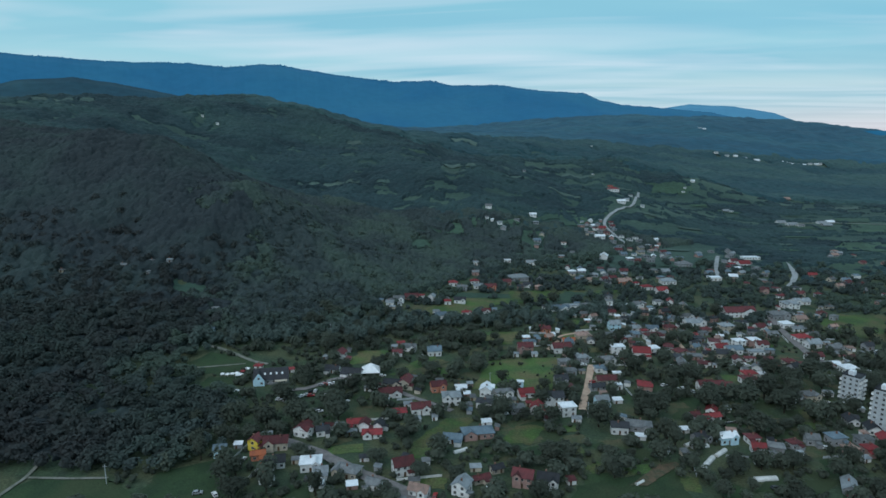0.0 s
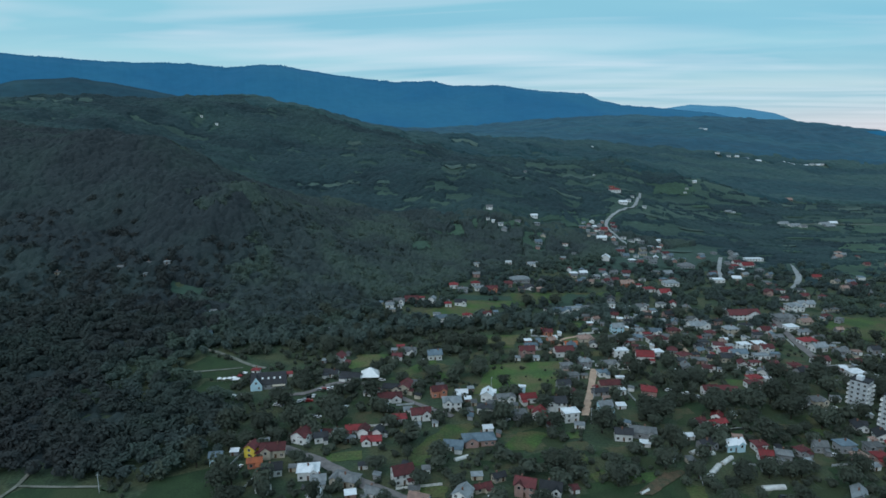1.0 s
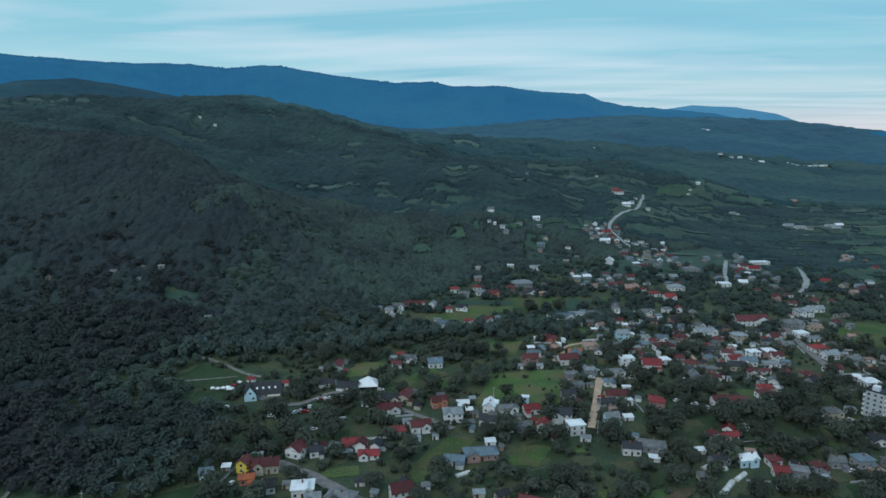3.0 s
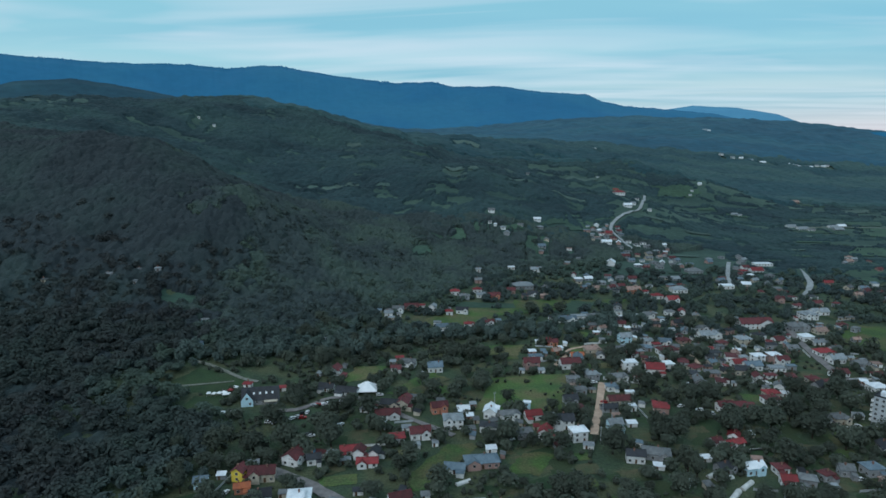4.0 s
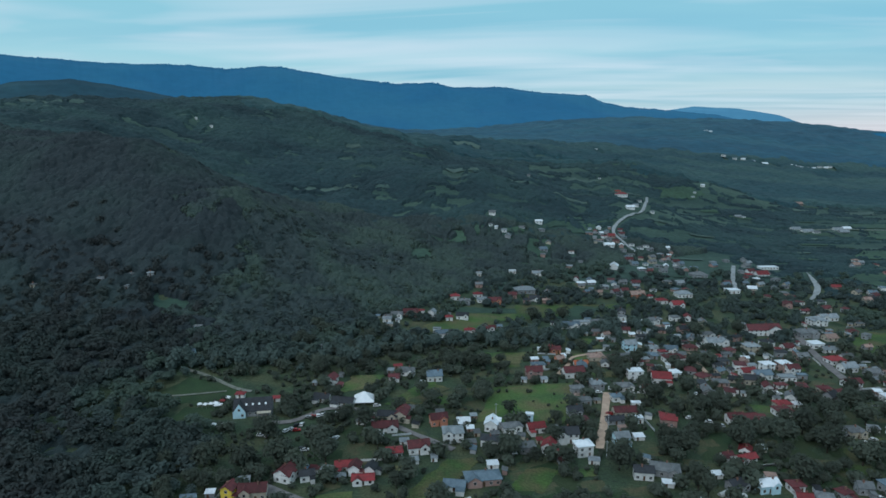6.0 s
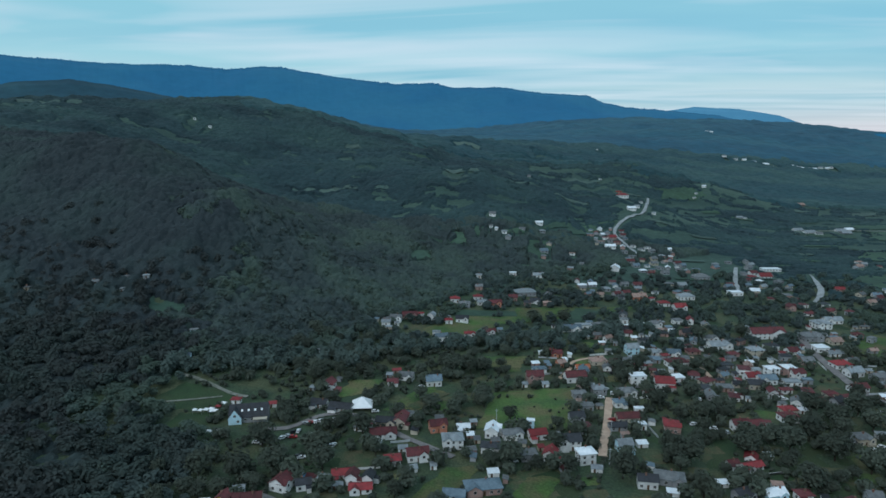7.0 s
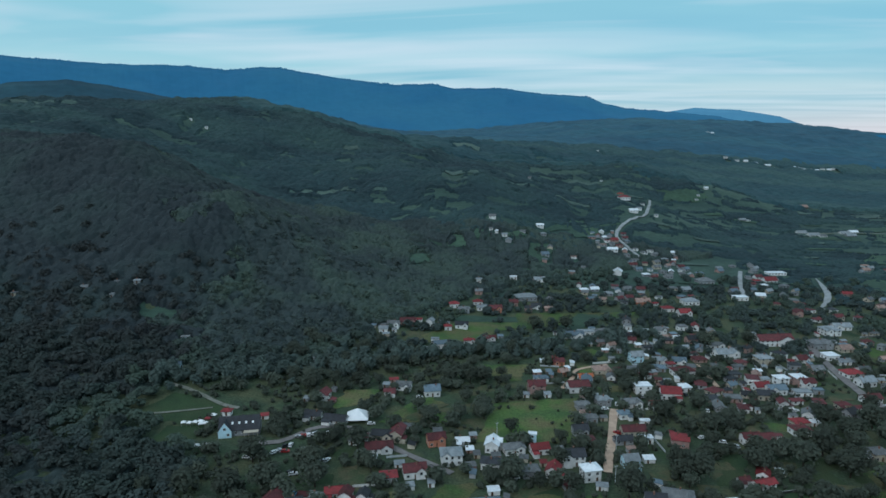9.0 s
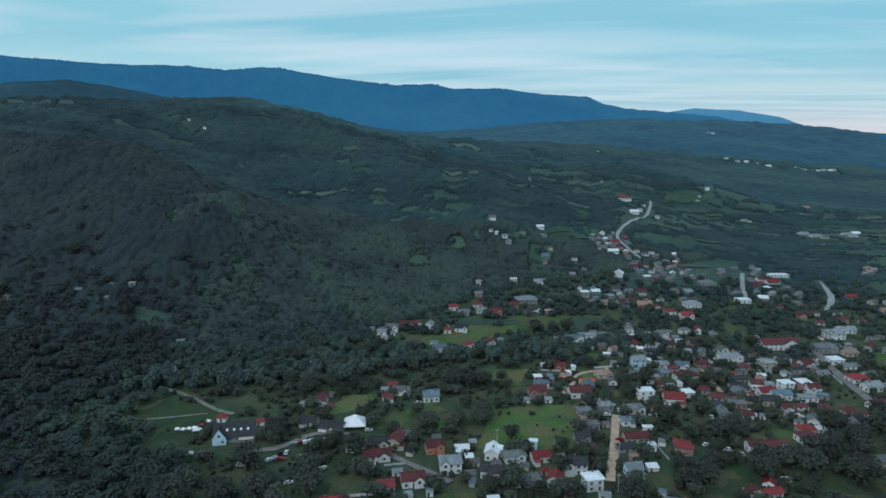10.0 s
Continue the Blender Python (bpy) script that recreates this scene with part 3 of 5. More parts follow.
def openings(ob, w, d, h, storeys, near, far=False, door=True):
    """Windows along the four walls, and a door in the front."""
    rows = max(1, int(storeys + 0.35))
    for side, (length, off, turn) in enumerate(((w, d / 2, 0), (d, w / 2, 90), (d, w / 2, -90), (w, d / 2, 180))):
        if (side == 3 and not near) or (side > 0 and far):
            continue
        count = max(1, int(length / (2.6 if near else 3.4)))
        for r in range(rows):
            for i in range(count):
                at = (i + 0.5) / count * length - length / 2
                if side == 0 and r == 0 and door and i == count // 2:
                    part("door", DOOR_MESH, ob, pose(at, -off, 0.1))
                    continue
                m = pose(0, 0, 0, 0, 0, turn) @ pose(at, -off, 0.8 + 2.5 * r)
                if 0.8 + 2.5 * r + 1.35 > h:
                    continue
                if near:
                    part("pane", NEAR_PANE, part("window", NEAR_FRAME, ob, m), None)
                else:
                    part("window", FAR_WINDOW, ob, m)


def gable_roof(w, d, h, up, over, thick):
    y1, z1 = d / 2 + over, h - over * up / (d / 2)
    section = [(-y1, z1), (0, h + up), (y1, z1), (y1, z1 + thick), (0, h + up + thick), (-y1, z1 + thick)]
    k = 6
    x0, x1 = -w / 2 - over, w / 2 + over
    v = [(x, y, z) for x in (x0, x1) for y, z in section]
    f = [(i, k + i, k + (i + 1) % k, (i + 1) % k) for i in range(k)]
    f += [(0, 1, 4, 5), (1, 2, 3, 4), (6, 11, 10, 7), (7, 10, 9, 8)]
    return v, f


def hip_roof(w, d, h, up, over, thick):
    x1, y1, r = w / 2 + over, d / 2 + over, max(0.15, (w - d) / 2)
    base = [(-x1, -y1), (x1, -y1), (x1, y1), (-x1, y1)]
    v = [(x, y, h - 0.1) for x, y in base] + [(x, y, h - 0.1 + thick) for x, y in base] + [(-r, 0, h + up), (r, 0, h + up)]
    f = [(3, 2, 1, 0), (0, 1, 5, 4), (1, 2, 6, 5), (2, 3, 7, 6), (3, 0, 4, 7), (4, 5, 9, 8), (6, 7, 8, 9), (5, 6, 9), (7, 4, 8)]
    return v, f


def house(x, y, w, d, storeys, yaw, code, where, seed=0):
    rng = random.Random(int(x * 31 + y * 17) + seed)
    kind, roof, wall = code
    near = y < 400
    h = 2.5 * storeys + 0.2
    up = d / 2 * (0.66 if kind == "g" else 0.52) * rng.uniform(0.9, 1.1)
    shape = {"g": "gabled", "h": "hipped", "f": "flat"}[kind]
    tall = "two-storey" if storeys > 1.75 else "low" if storeys < 1.15 else "small"
    ob = thing("house", x, y, yaw, f"{tall} {WALLS[wall][0]} house with {shape} {ROOFS[roof][0]} roof {where}", "house", "village houses")
    mat, rmat = WALLS[wall][1], ROOFS[roof][1]
    if kind == "g":
        v, f = prism([(-d / 2, -2.0), (d / 2, -2.0), (d / 2, h), (0, h + up - 0.02), (-d / 2, h)], -w / 2, w / 2)
        f = f[:2] + f[2:3] + [f[3]] + f[4:]
        part("wall", mesh_of("wall", v, f, mat), ob)
        part("roof", mesh_of("roof", *gable_roof(w, d, h, up, 0.55, 0.16), rmat), ob)
        part("ridge_cap", mesh_of("ridge_cap", *box(-w / 2 - 0.5, w / 2 + 0.5, -0.14, 0.14, h + up + 0.08, h + up + 0.24), rmat), ob)
    elif kind == "h":
        part("wall", mesh_of("wall", *box(-w / 2, w / 2, -d / 2, d / 2, -2.0, h), mat), ob)
        part("roof", mesh_of("roof", *hip_roof(w, d, h, up, 0.6, 0.18), rmat), ob)
        if w > d + 1:
            part("ridge_cap", mesh_of("ridge_cap", *box(-(w - d) / 2, (w - d) / 2, -0.14, 0.14, h + up - 0.08, h + up + 0.08), rmat), ob)
    else:
        up = 0.3
        part("wall", mesh_of("wall", *box(-w / 2, w / 2, -d / 2, d / 2, -2.0, h), mat), ob)
        v, f = joined(box(-w / 2 - 0.3, w / 2 + 0.3, -d / 2 - 0.3, d / 2 + 0.3, h, h + 0.22), box(-w / 2 - 0.2, w / 2 + 0.2, -d / 2 - 0.2, -d / 2, h + 0.22, h + 0.45), box(-w / 2 - 0.2, w / 2 + 0.2, d / 2, d / 2 + 0.2, h + 0.22, h + 0.45))
        part("roof", mesh_of("roof", v, f, rmat), ob)
    openings(ob, w, d, h, storeys, near, y > 620)
    if kind != "f" and rng.random() < 0.75:
        cx = rng.uniform(-0.3, 0.3) * max(1.0, w - d if kind == "h" else w)
        part("chimney", CHIMNEY_MESH, ob, pose(cx, 0.25 * d * rng.choice((-1, 1)) * 0.4, h + up * 0.85))
    if kind != "f" and y < 600 and w > 7.0 and rng.random() < 0.6:
        e, deep = w * rng.uniform(0.36, 0.46), d / 2 + rng.uniform(0.5, 1.4)
        tip = min(e / 2 * 0.8, up * 0.9)
        turn = pose(rng.choice((-1, 1)) * (w / 2 - e / 2 - 0.3), -deep / 2, 0, 0, 0, 90)
        v, f = prism([(-e / 2, -2.0), (e / 2, -2.0), (e / 2, h), (0, h + tip - 0.02), (-e / 2, h)], -deep / 2, deep / 2)
        part("gable_wing", mesh_of("gable_wing", v, f, mat), ob, turn)
        part("wing_roof", mesh_of("wing_roof", *gable_roof(deep, e, h, tip, 0.35, 0.14), rmat), ob, turn)
        if h > 2.3:
            part("window", FAR_WINDOW, ob, turn @ pose(0, 0, 0, 0, 0, -90) @ pose(0, -deep / 2, h - 1.6))
    elif near and kind != "f" and rng.random() < 0.5:
        aw, ad = w * rng.uniform(0.3, 0.45), rng.uniform(2.0, 3.0)
        s = rng.choice((-1, 1))
        x0 = s * (w / 2 - aw / 2)
        part("porch", mesh_of("porch", *box(x0 - aw / 2, x0 + aw / 2, -d / 2 - ad, -d / 2 - 0.1, -1.0, 2.3), mat), ob)
        section = [(-d / 2 - ad - 0.3, 2.3), (-d / 2 - 0.02, 2.75), (-d / 2 - 0.02, 2.9), (-d / 2 - ad - 0.3, 2.45)]
        part("porch_roof", mesh_of("porch_roof", *prism(section, x0 - aw / 2 - 0.3, x0 + aw / 2 + 0.3), rmat), ob)
    TAKEN.append((x, y, math.hypot(w, d) / 2 + 0.5))
    return ob


HOUSES = {}
HOUSES["riverside"] = [
    (-68.5, 387.8, 7.1, 6.4, 1.3, 75, 'gDw'),
    (-69.2, 363.5, 8.6, 5.2, 1.0, -10, 'gKw'),
    (-56.4, 359.1, 12.0, 6.0, 1.0, -12, 'gKw'),
    (-29.7, 342.0, 10.5, 5.2, 1.4, -8, 'gKc'),
    (-22.4, 344.0, 10.7, 6.3, 1.7, 80, 'gDc'),
    (-31.0, 395.6, 6.3, 5.0, 1.0, 5, 'hDw'),
    (-23.0, 403.2, 8.9, 5.3, 1.2, -10, 'gGw'),
    (-6.1, 396.8, 9.1, 7.3, 1.5, 10, 'gBw'),
    (-30.4, 331.4, 12.9, 6.4, 1.0, 8, 'gDw'),
    (-31.6, 317.9, 3.5, 2.5, 1.6, 0, 'fWw'),
    (-115.8, 363.7, 4.6, 3.7, 1.0, 0, 'hRw'),
]
HOUSES["south_west"] = [
    (-23.3, 304.4, 7.1, 5.7, 1.2, 10, 'hRw'),
    (-12.1, 309.4, 10.1, 7.1, 1.4, 12, 'gDw'),
    (-69.4, 284.6, 8.5, 7.7, 1.5, 70, 'gDw'),
    (-60.1, 283.7, 6.2, 4.3, 1.3, 15, 'gKw'),
    (-51.9, 288.3, 4.9, 3.5, 1.2, -15, 'gLw'),
    (-45.0, 292.0, 8.0, 4.8, 1.2, 10, 'gRw'),
    (-39.7, 288.9, 5.7, 4.9, 1.6, 85, 'gDw'),
    (-32.4, 287.8, 5.2, 4.4, 1.6, 80, 'gKw'),
    (-35.1, 281.5, 9.3, 4.7, 1.0, 5, 'gRw'),
    (-89.5, 269.8, 5.6, 5.1, 1.9, 78, 'gDy'),
    (-79.8, 270.4, 11.0, 6.6, 1.6, 8, 'gDc'),
]
HOUSES["street_end"] = [
    (-85.4, 260.1, 6.2, 3.7, 1.2, 15, 'gOs'),
    (-75.9, 254.0, 8.4, 5.9, 1.3, 15, 'gKw'),
    (-59.3, 252.2, 8.9, 7.1, 1.6, 8, 'hWw'),
    (-53.7, 245.9, 5.9, 4.2, 1.2, 10, 'gLw'),
    (-53.1, 237.4, 5.0, 3.5, 1.0, -10, 'gWw'),
    (-42.2, 246.8, 11.3, 6.8, 1.2, -18, 'hGc'),
    (-103.5, 262.2, 5.4, 4.3, 1.7, 10, 'gBb'),
    (-17.8, 248.6, 8.7, 6.9, 2.0, 20, 'gDw'),
    (-28.9, 236.4, 6.6, 4.6, 1.2, -25, 'gGw'),
    (-9.8, 231.5, 8.1, 4.9, 1.2, -20, 'gTw'),
    (-75.7, 239.9, 5.6, 3.9, 1.2, -20, 'gKw'),
]
HOUSES["village_heart"] = [
    (-2.8, 338.0, 8.6, 6.0, 1.6, 15, 'gDs'),
    (10.4, 337.6, 6.4, 3.8, 1.0, 5, 'gWw'),
    (4.7, 321.0, 9.8, 7.8, 2.0, 5, 'hLw'),
    (25.0, 332.5, 7.8, 6.4, 1.7, 78, 'gWw'),
    (22.9, 315.6, 8.5, 5.9, 1.4, -12, 'hKw'),
    (35.1, 329.9, 9.9, 5.9, 1.3, 12, 'hGw'),
    (45.5, 339.3, 3.8, 2.6, 2.0, -10, 'fWb'),
    (47.4, 329.5, 8.6, 5.2, 1.3, 12, 'gRw'),
    (40.2, 309.1, 7.3, 5.9, 1.4, 5, 'hGg'),
    (50.7, 309.0, 6.9, 5.9, 1.5, 70, 'gRw'),
    (61.2, 319.8, 11.1, 6.6, 2.0, 6, 'gKw'),
]
HOUSES["dirt_road"] = [
    (66.7, 306.5, 7.7, 6.2, 2.2, 12, 'hWw'),
    (71.3, 348.8, 7.5, 6.0, 1.3, 5, 'gKg'),
    (72.1, 337.5, 7.6, 5.3, 1.3, 8, 'hDw'),
    (79.9, 363.0, 6.7, 5.3, 1.3, 8, 'hGg'),
    (79.4, 379.2, 7.6, 5.3, 1.3, 8, 'hGg'),
    (92.2, 385.7, 7.7, 6.1, 1.4, 8, 'hLg'),
    (56.9, 404.1, 9.9, 7.0, 1.8, 5, 'gDp'),
    (90.5, 421.5, 8.6, 5.0, 1.0, 6, 'gOw'),
    (62.1, 419.7, 8.7, 5.2, 1.0, 5, 'hBw'),
    (78.2, 448.2, 7.3, 5.1, 1.2, 8, 'gDs'),
    (77.8, 429.0, 5.3, 4.8, 1.3, 20, 'gTs'),
    (103.8, 434.1, 10.1, 8.1, 1.2, 5, 'hTc'),
]
HOUSES["road_east"] = [
    (82.2, 404.7, 12.6, 7.6, 1.6, 8, 'gDw'),
    (89.0, 411.2, 9.1, 5.8, 1.9, 80, 'gBw'),
    (132.9, 455.3, 8.5, 6.8, 1.9, 10, 'gLb'),
    (148.9, 453.2, 8.0, 7.2, 1.0, 5, 'hLw'),
    (120.3, 402.1, 9.3, 6.5, 2.0, 5, 'fWw'),
    (134.5, 394.8, 11.1, 7.7, 1.6, -8, 'gRw'),
    (120.6, 381.0, 5.5, 4.4, 1.0, 10, 'gRw'),
    (108.3, 383.1, 9.7, 6.8, 1.2, 8, 'hGw'),
    (99.7, 367.9, 6.3, 5.0, 1.2, 8, 'hBw'),
    (108.2, 359.5, 5.1, 2.5, 1.0, 0, 'fWw'),
    (98.6, 349.1, 11.9, 5.9, 1.2, 5, 'gDc'),
]
HOUSES["lawn_side"] = [
    (102.1, 339.7, 7.0, 3.5, 1.2, 3, 'fWw'),
    (90.8, 339.4, 9.1, 4.6, 1.0, 8, 'gKg'),
    (87.8, 317.4, 7.0, 5.6, 1.6, 8, 'gLb'),
    (118.2, 337.9, 7.7, 7.0, 1.6, 75, 'hRp'),
    (146.0, 405.2, 7.4, 6.0, 1.2, 10, 'hWw'),
    (154.1, 339.6, 8.2, 4.9, 1.6, 6, 'gDw'),
    (189.0, 357.4, 8.0, 5.6, 1.4, 8, 'hRc'),
    (199.4, 367.3, 6.6, 5.7, 1.4, 60, 'gGw'),
    (133.2, 302.4, 5.0, 3.0, 1.0, 15, 'gDw'),
    (144.6, 307.8, 5.6, 5.1, 1.0, 60, 'gRw'),
    (88.8, 285.9, 8.3, 5.0, 1.6, -8, 'gKw'),
]
HOUSES["south_yards"] = [
    (99.6, 289.5, 12.3, 7.4, 1.2, -15, 'hGg'),
    (4.9, 276.9, 9.0, 5.4, 1.0, -8, 'gBw'),
    (17.2, 282.2, 15.2, 7.6, 1.2, 8, 'hBp'),
    (23.9, 248.9, 5.5, 3.3, 1.0, 25, 'gKc'),
    (16.4, 240.8, 7.3, 2.9, 1.0, 22, 'gDc'),
    (34.4, 239.3, 8.4, 6.7, 2.0, -18, 'gDp'),
    (44.8, 237.8, 8.6, 6.0, 1.6, -15, 'gKw'),
    (7.9, 233.2, 7.1, 6.4, 1.8, 65, 'gLw'),
    (102.5, 264.8, 6.1, 3.0, 0.8, 12, 'gWw'),
    (138.3, 276.1, 8.8, 5.3, 1.5, 12, 'gWb'),
    (141.3, 300.5, 9.7, 4.4, 0.85, 18, 'gRw'),
]
HOUSES["south_east"] = [
    (126.2, 277.3, 8.3, 5.0, 1.2, 20, 'gKg'),
    (150.9, 276.4, 5.9, 4.7, 1.2, 5, 'hDw'),
    (148.7, 266.4, 5.9, 4.7, 1.3, -10, 'gRw'),
    (156.9, 265.9, 6.4, 5.1, 1.5, -20, 'hGg'),
    (167.7, 270.5, 5.3, 4.2, 1.3, 20, 'hDg'),
    (207.9, 325.1, 8.2, 6.6, 1.5, 8, 'hGc'),
    (198.3, 324.3, 7.1, 5.7, 1.2, 0, 'gGw'),
    (190.7, 275.0, 7.5, 6.0, 1.6, 8, 'hBg'),
    (178.7, 274.4, 5.7, 4.6, 1.4, -8, 'gGg'),
    (203.8, 274.1, 7.5, 4.5, 1.4, 0, 'hGg'),
    (200.7, 265.2, 6.1, 4.9, 1.3, 5, 'hRp'),
]
HOUSES["tower_yard"] = [
    (191.2, 265.2, 5.5, 4.4, 1.3, 10, 'hTp'),
    (256.3, 366.1, 8.7, 7.8, 1.5, 5, 'hWw'),
    (171.2, 234.9, 9.5, 5.2, 1.0, 62, 'gLg'),
    (185.0, 349.7, 8.8, 7.0, 1.3, 8, 'hDw'),
    (160.1, 339.0, 9.9, 6.0, 1.5, 5, 'gDw'),
    (218.1, 451.7, 9.8, 7.8, 1.8, 8, 'hLc'),
    (210.6, 415.4, 7.6, 6.1, 1.9, 10, 'hWw'),
    (221.0, 415.3, 7.2, 6.5, 2.2, 5, 'hWp'),
    (199.9, 401.3, 11.0, 6.6, 1.4, 5, 'gBw'),
    (193.6, 406.3, 8.9, 6.2, 1.3, 8, 'gRw'),
    (214.3, 398.7, 9.9, 6.0, 1.0, 0, 'fLw'),
]
HOUSES["high_street"] = [
    (269.1, 460.3, 8.7, 7.0, 1.4, 5, 'hWw'),
    (273.5, 450.2, 11.0, 4.4, 1.0, 4, 'gLw'),
    (263.3, 428.5, 11.4, 8.0, 1.2, 8, 'hRw'),
    (262.2, 414.1, 10.2, 7.1, 1.4, 12, 'gLw'),
    (249.1, 390.0, 11.0, 6.0, 1.0, 12, 'gDw'),
    (246.2, 491.8, 26.0, 10.4, 1.8, 5, 'gDw'),
    (303.0, 515.8, 12.0, 10.8, 1.8, 5, 'hLw'),
    (320.0, 528.7, 14.3, 7.2, 1.2, 5, 'gLw'),
    (276.5, 485.2, 14.5, 10.2, 1.6, 5, 'hGg'),
    (199.7, 466.4, 16.2, 8.1, 1.2, 8, 'gLw'),
    (199.8, 483.6, 10.8, 6.5, 1.1, 5, 'hGw'),
]
HOUSES["crossroads"] = [
    (228.0, 603.1, 14.2, 9.9, 1.3, 5, 'hLw'),
    (207.8, 564.8, 10.3, 8.3, 1.6, 8, 'gRw'),
    (198.9, 579.4, 10.0, 7.0, 1.2, 5, 'hRw'),
    (170.6, 517.2, 8.7, 6.1, 1.4, 10, 'gGw'),
    (181.4, 595.3, 13.1, 7.9, 1.6, 5, 'gTs'),
    (282.3, 619.3, 12.8, 7.7, 1.3, 4, 'fWw'),
    (372.9, 726.6, 20.9, 8.3, 1.0, 3, 'fWw'),
    (346.9, 690.2, 12.9, 9.0, 1.2, 5, 'gRw'),
    (272.9, 678.1, 15.8, 11.1, 1.4, 5, 'hGg'),
    (224.0, 410.6, 8.2, 6.5, 1.5, 10, 'gDw'),
    (155.4, 430.7, 13.6, 8.1, 1.4, 8, 'hDw'),
]
HOUSES["meadow_edge"] = [
    (44.8, 562.7, 10.7, 6.4, 1.3, 5, 'gDs'),
    (30.6, 576.9, 8.1, 5.7, 1.2, 5, 'hRw'),
    (9.6, 564.1, 7.9, 6.3, 1.3, 5, 'hRw'),
    (17.9, 555.5, 9.1, 6.3, 1.2, 0, 'hGg'),
    (33.2, 563.2, 7.9, 4.7, 1.2, 8, 'gLw'),
    (3.9, 511.1, 5.6, 5.0, 1.2, 5, 'hRw'),
    (14.8, 516.6, 9.8, 5.9, 1.3, -5, 'gKw'),
    (-9.8, 517.2, 5.9, 5.1, 1.6, 70, 'gLw'),
    (-27.4, 514.7, 11.4, 6.8, 1.2, 5, 'gDp'),
    (-37.6, 505.9, 8.8, 5.3, 1.2, -5, 'gGw'),
    (-1.8, 473.7, 8.8, 5.3, 1.4, 10, 'gBw'),
]
HOUSES["forest_edge"] = [
    (75.9, 600.6, 18.8, 11.3, 1.3, 6, 'hLg'),
    (96.6, 657.0, 11.2, 5.6, 1.2, 10, 'gLw'),
    (70.8, 657.8, 6.9, 3.5, 1.2, 0, 'fWw'),
    (35.0, 639.7, 5.7, 3.4, 1.4, 0, 'hLw'),
    (100.2, 505.5, 14.5, 7.3, 1.0, 5, 'gBw'),
    (111.4, 512.0, 12.3, 6.1, 1.2, 5, 'fLw'),
    (125.3, 513.5, 12.2, 7.3, 1.2, 5, 'hGg'),
    (19.5, 484.2, 7.7, 4.6, 1.2, 5, 'hRw'),
    (34.8, 492.2, 8.7, 4.3, 1.0, 5, 'gDw'),
    (-44.4, 495.1, 6.5, 4.6, 1.2, 0, 'gLw'),
    (-5.5, 482.8, 5.6, 3.9, 1.2, 0, 'fLw'),
]
HOUSES["hillside"] = [
    (-256.6, 480.5, 4.5, 3.2, 1.0, 5, 'gGg'),
    (-225.6, 494.0, 4.5, 3.1, 1.0, 10, 'hLg'),
    (-239.6, 491.7, 3.6, 2.5, 1.0, 0, 'hGg'),
    (-237.0, 479.4, 2.7, 2.5, 1.1, 0, 'fLg'),
    (-300.7, 470.1, 3.8, 2.7, 1.0, 0, 'hGc'),
    (-173.3, 449.0, 4.8, 3.4, 1.0, 10, 'hGb'),
    (-163.8, 412.9, 5.5, 3.8, 1.3, 0, 'gBb'),
    (-88.0, 435.2, 3.2, 2.9, 1.2, 0, 'gLw'),
    (201.2, 773.3, 12.2, 6.1, 1.2, 3, 'gWw'),
    (186.9, 696.4, 9.9, 9.0, 1.5, 70, 'gWw'),
    (274.8, 986.9, 16.7, 10.0, 1.3, 5, 'hRw'),
]
WHERE = {"riverside": "by riverside trees", "south_west": "in western gardens", "street_end": "on lower street", "village_heart": "below open meadow", "dirt_road": "beside dirt road",
         "road_east": "near dirt road", "lawn_side": "beside lawns", "south_yards": "among kitchen gardens", "south_east": "among garden trees", "tower_yard": "near apartment blocks",
         "high_street": "on main street", "crossroads": "by the crossroads", "meadow_edge": "beside strip fields", "forest_edge": "below wooded hill", "hillside": "on wooded hillside"}
for place, rows in HOUSES.items():
    for row in rows:
        house(*row, WHERE[place])

DISTANT = []           # houses too far off to be told apart: place, solids, materials
DISTANT_MATS = {**{k: m for k, (_, m) in ROOFS.items()}, **{k: m for k, (_, m) in WALLS.items()}, "pane": GLASS}


def distant_house(x, y, w, d, storeys, yaw, code):
    kind, roof, wall = code
    h, up = 2.5 * storeys + 0.2, d / 2 * (0.66 if kind == "g" else 0.52)
    if kind == "g":
        solids = [(prism([(-d / 2, -2.0), (d / 2, -2.0), (d / 2, h), (0, h + up - 0.02), (-d / 2, h)], -w / 2, w / 2), wall), (gable_roof(w, d, h, up, 0.55, 0.16), roof)]
    elif kind == "h":
        solids = [(box(-w / 2, w / 2, -d / 2, d / 2, -2.0, h), wall), (hip_roof(w, d, h, up, 0.6, 0.18), roof)]
    else:
        solids = [(box(-w / 2, w / 2, -d / 2, d / 2, -2.0, h), wall), (box(-w / 2 - 0.3, w / 2 + 0.3, -d / 2 - 0.3, d / 2 + 0.3, h, h + 0.3), roof)]
    count = max(1, int(w / 3.4))
    for i in range(count):
        at = (i + 0.5) / count * w - w / 2
        solids.append((box(at - 0.5, at + 0.5, -d / 2 - 0.06, -d / 2 + 0.02, 0.7, min(2.0, h - 0.2)), "pane"))
    DISTANT.append((pose(x, y, ground_at(x, y) + (10.4 if y > 2050 else 0.0), 0, 0, yaw), solids))
    TAKEN.append((x, y, math.hypot(w, d) / 2 + 0.5))


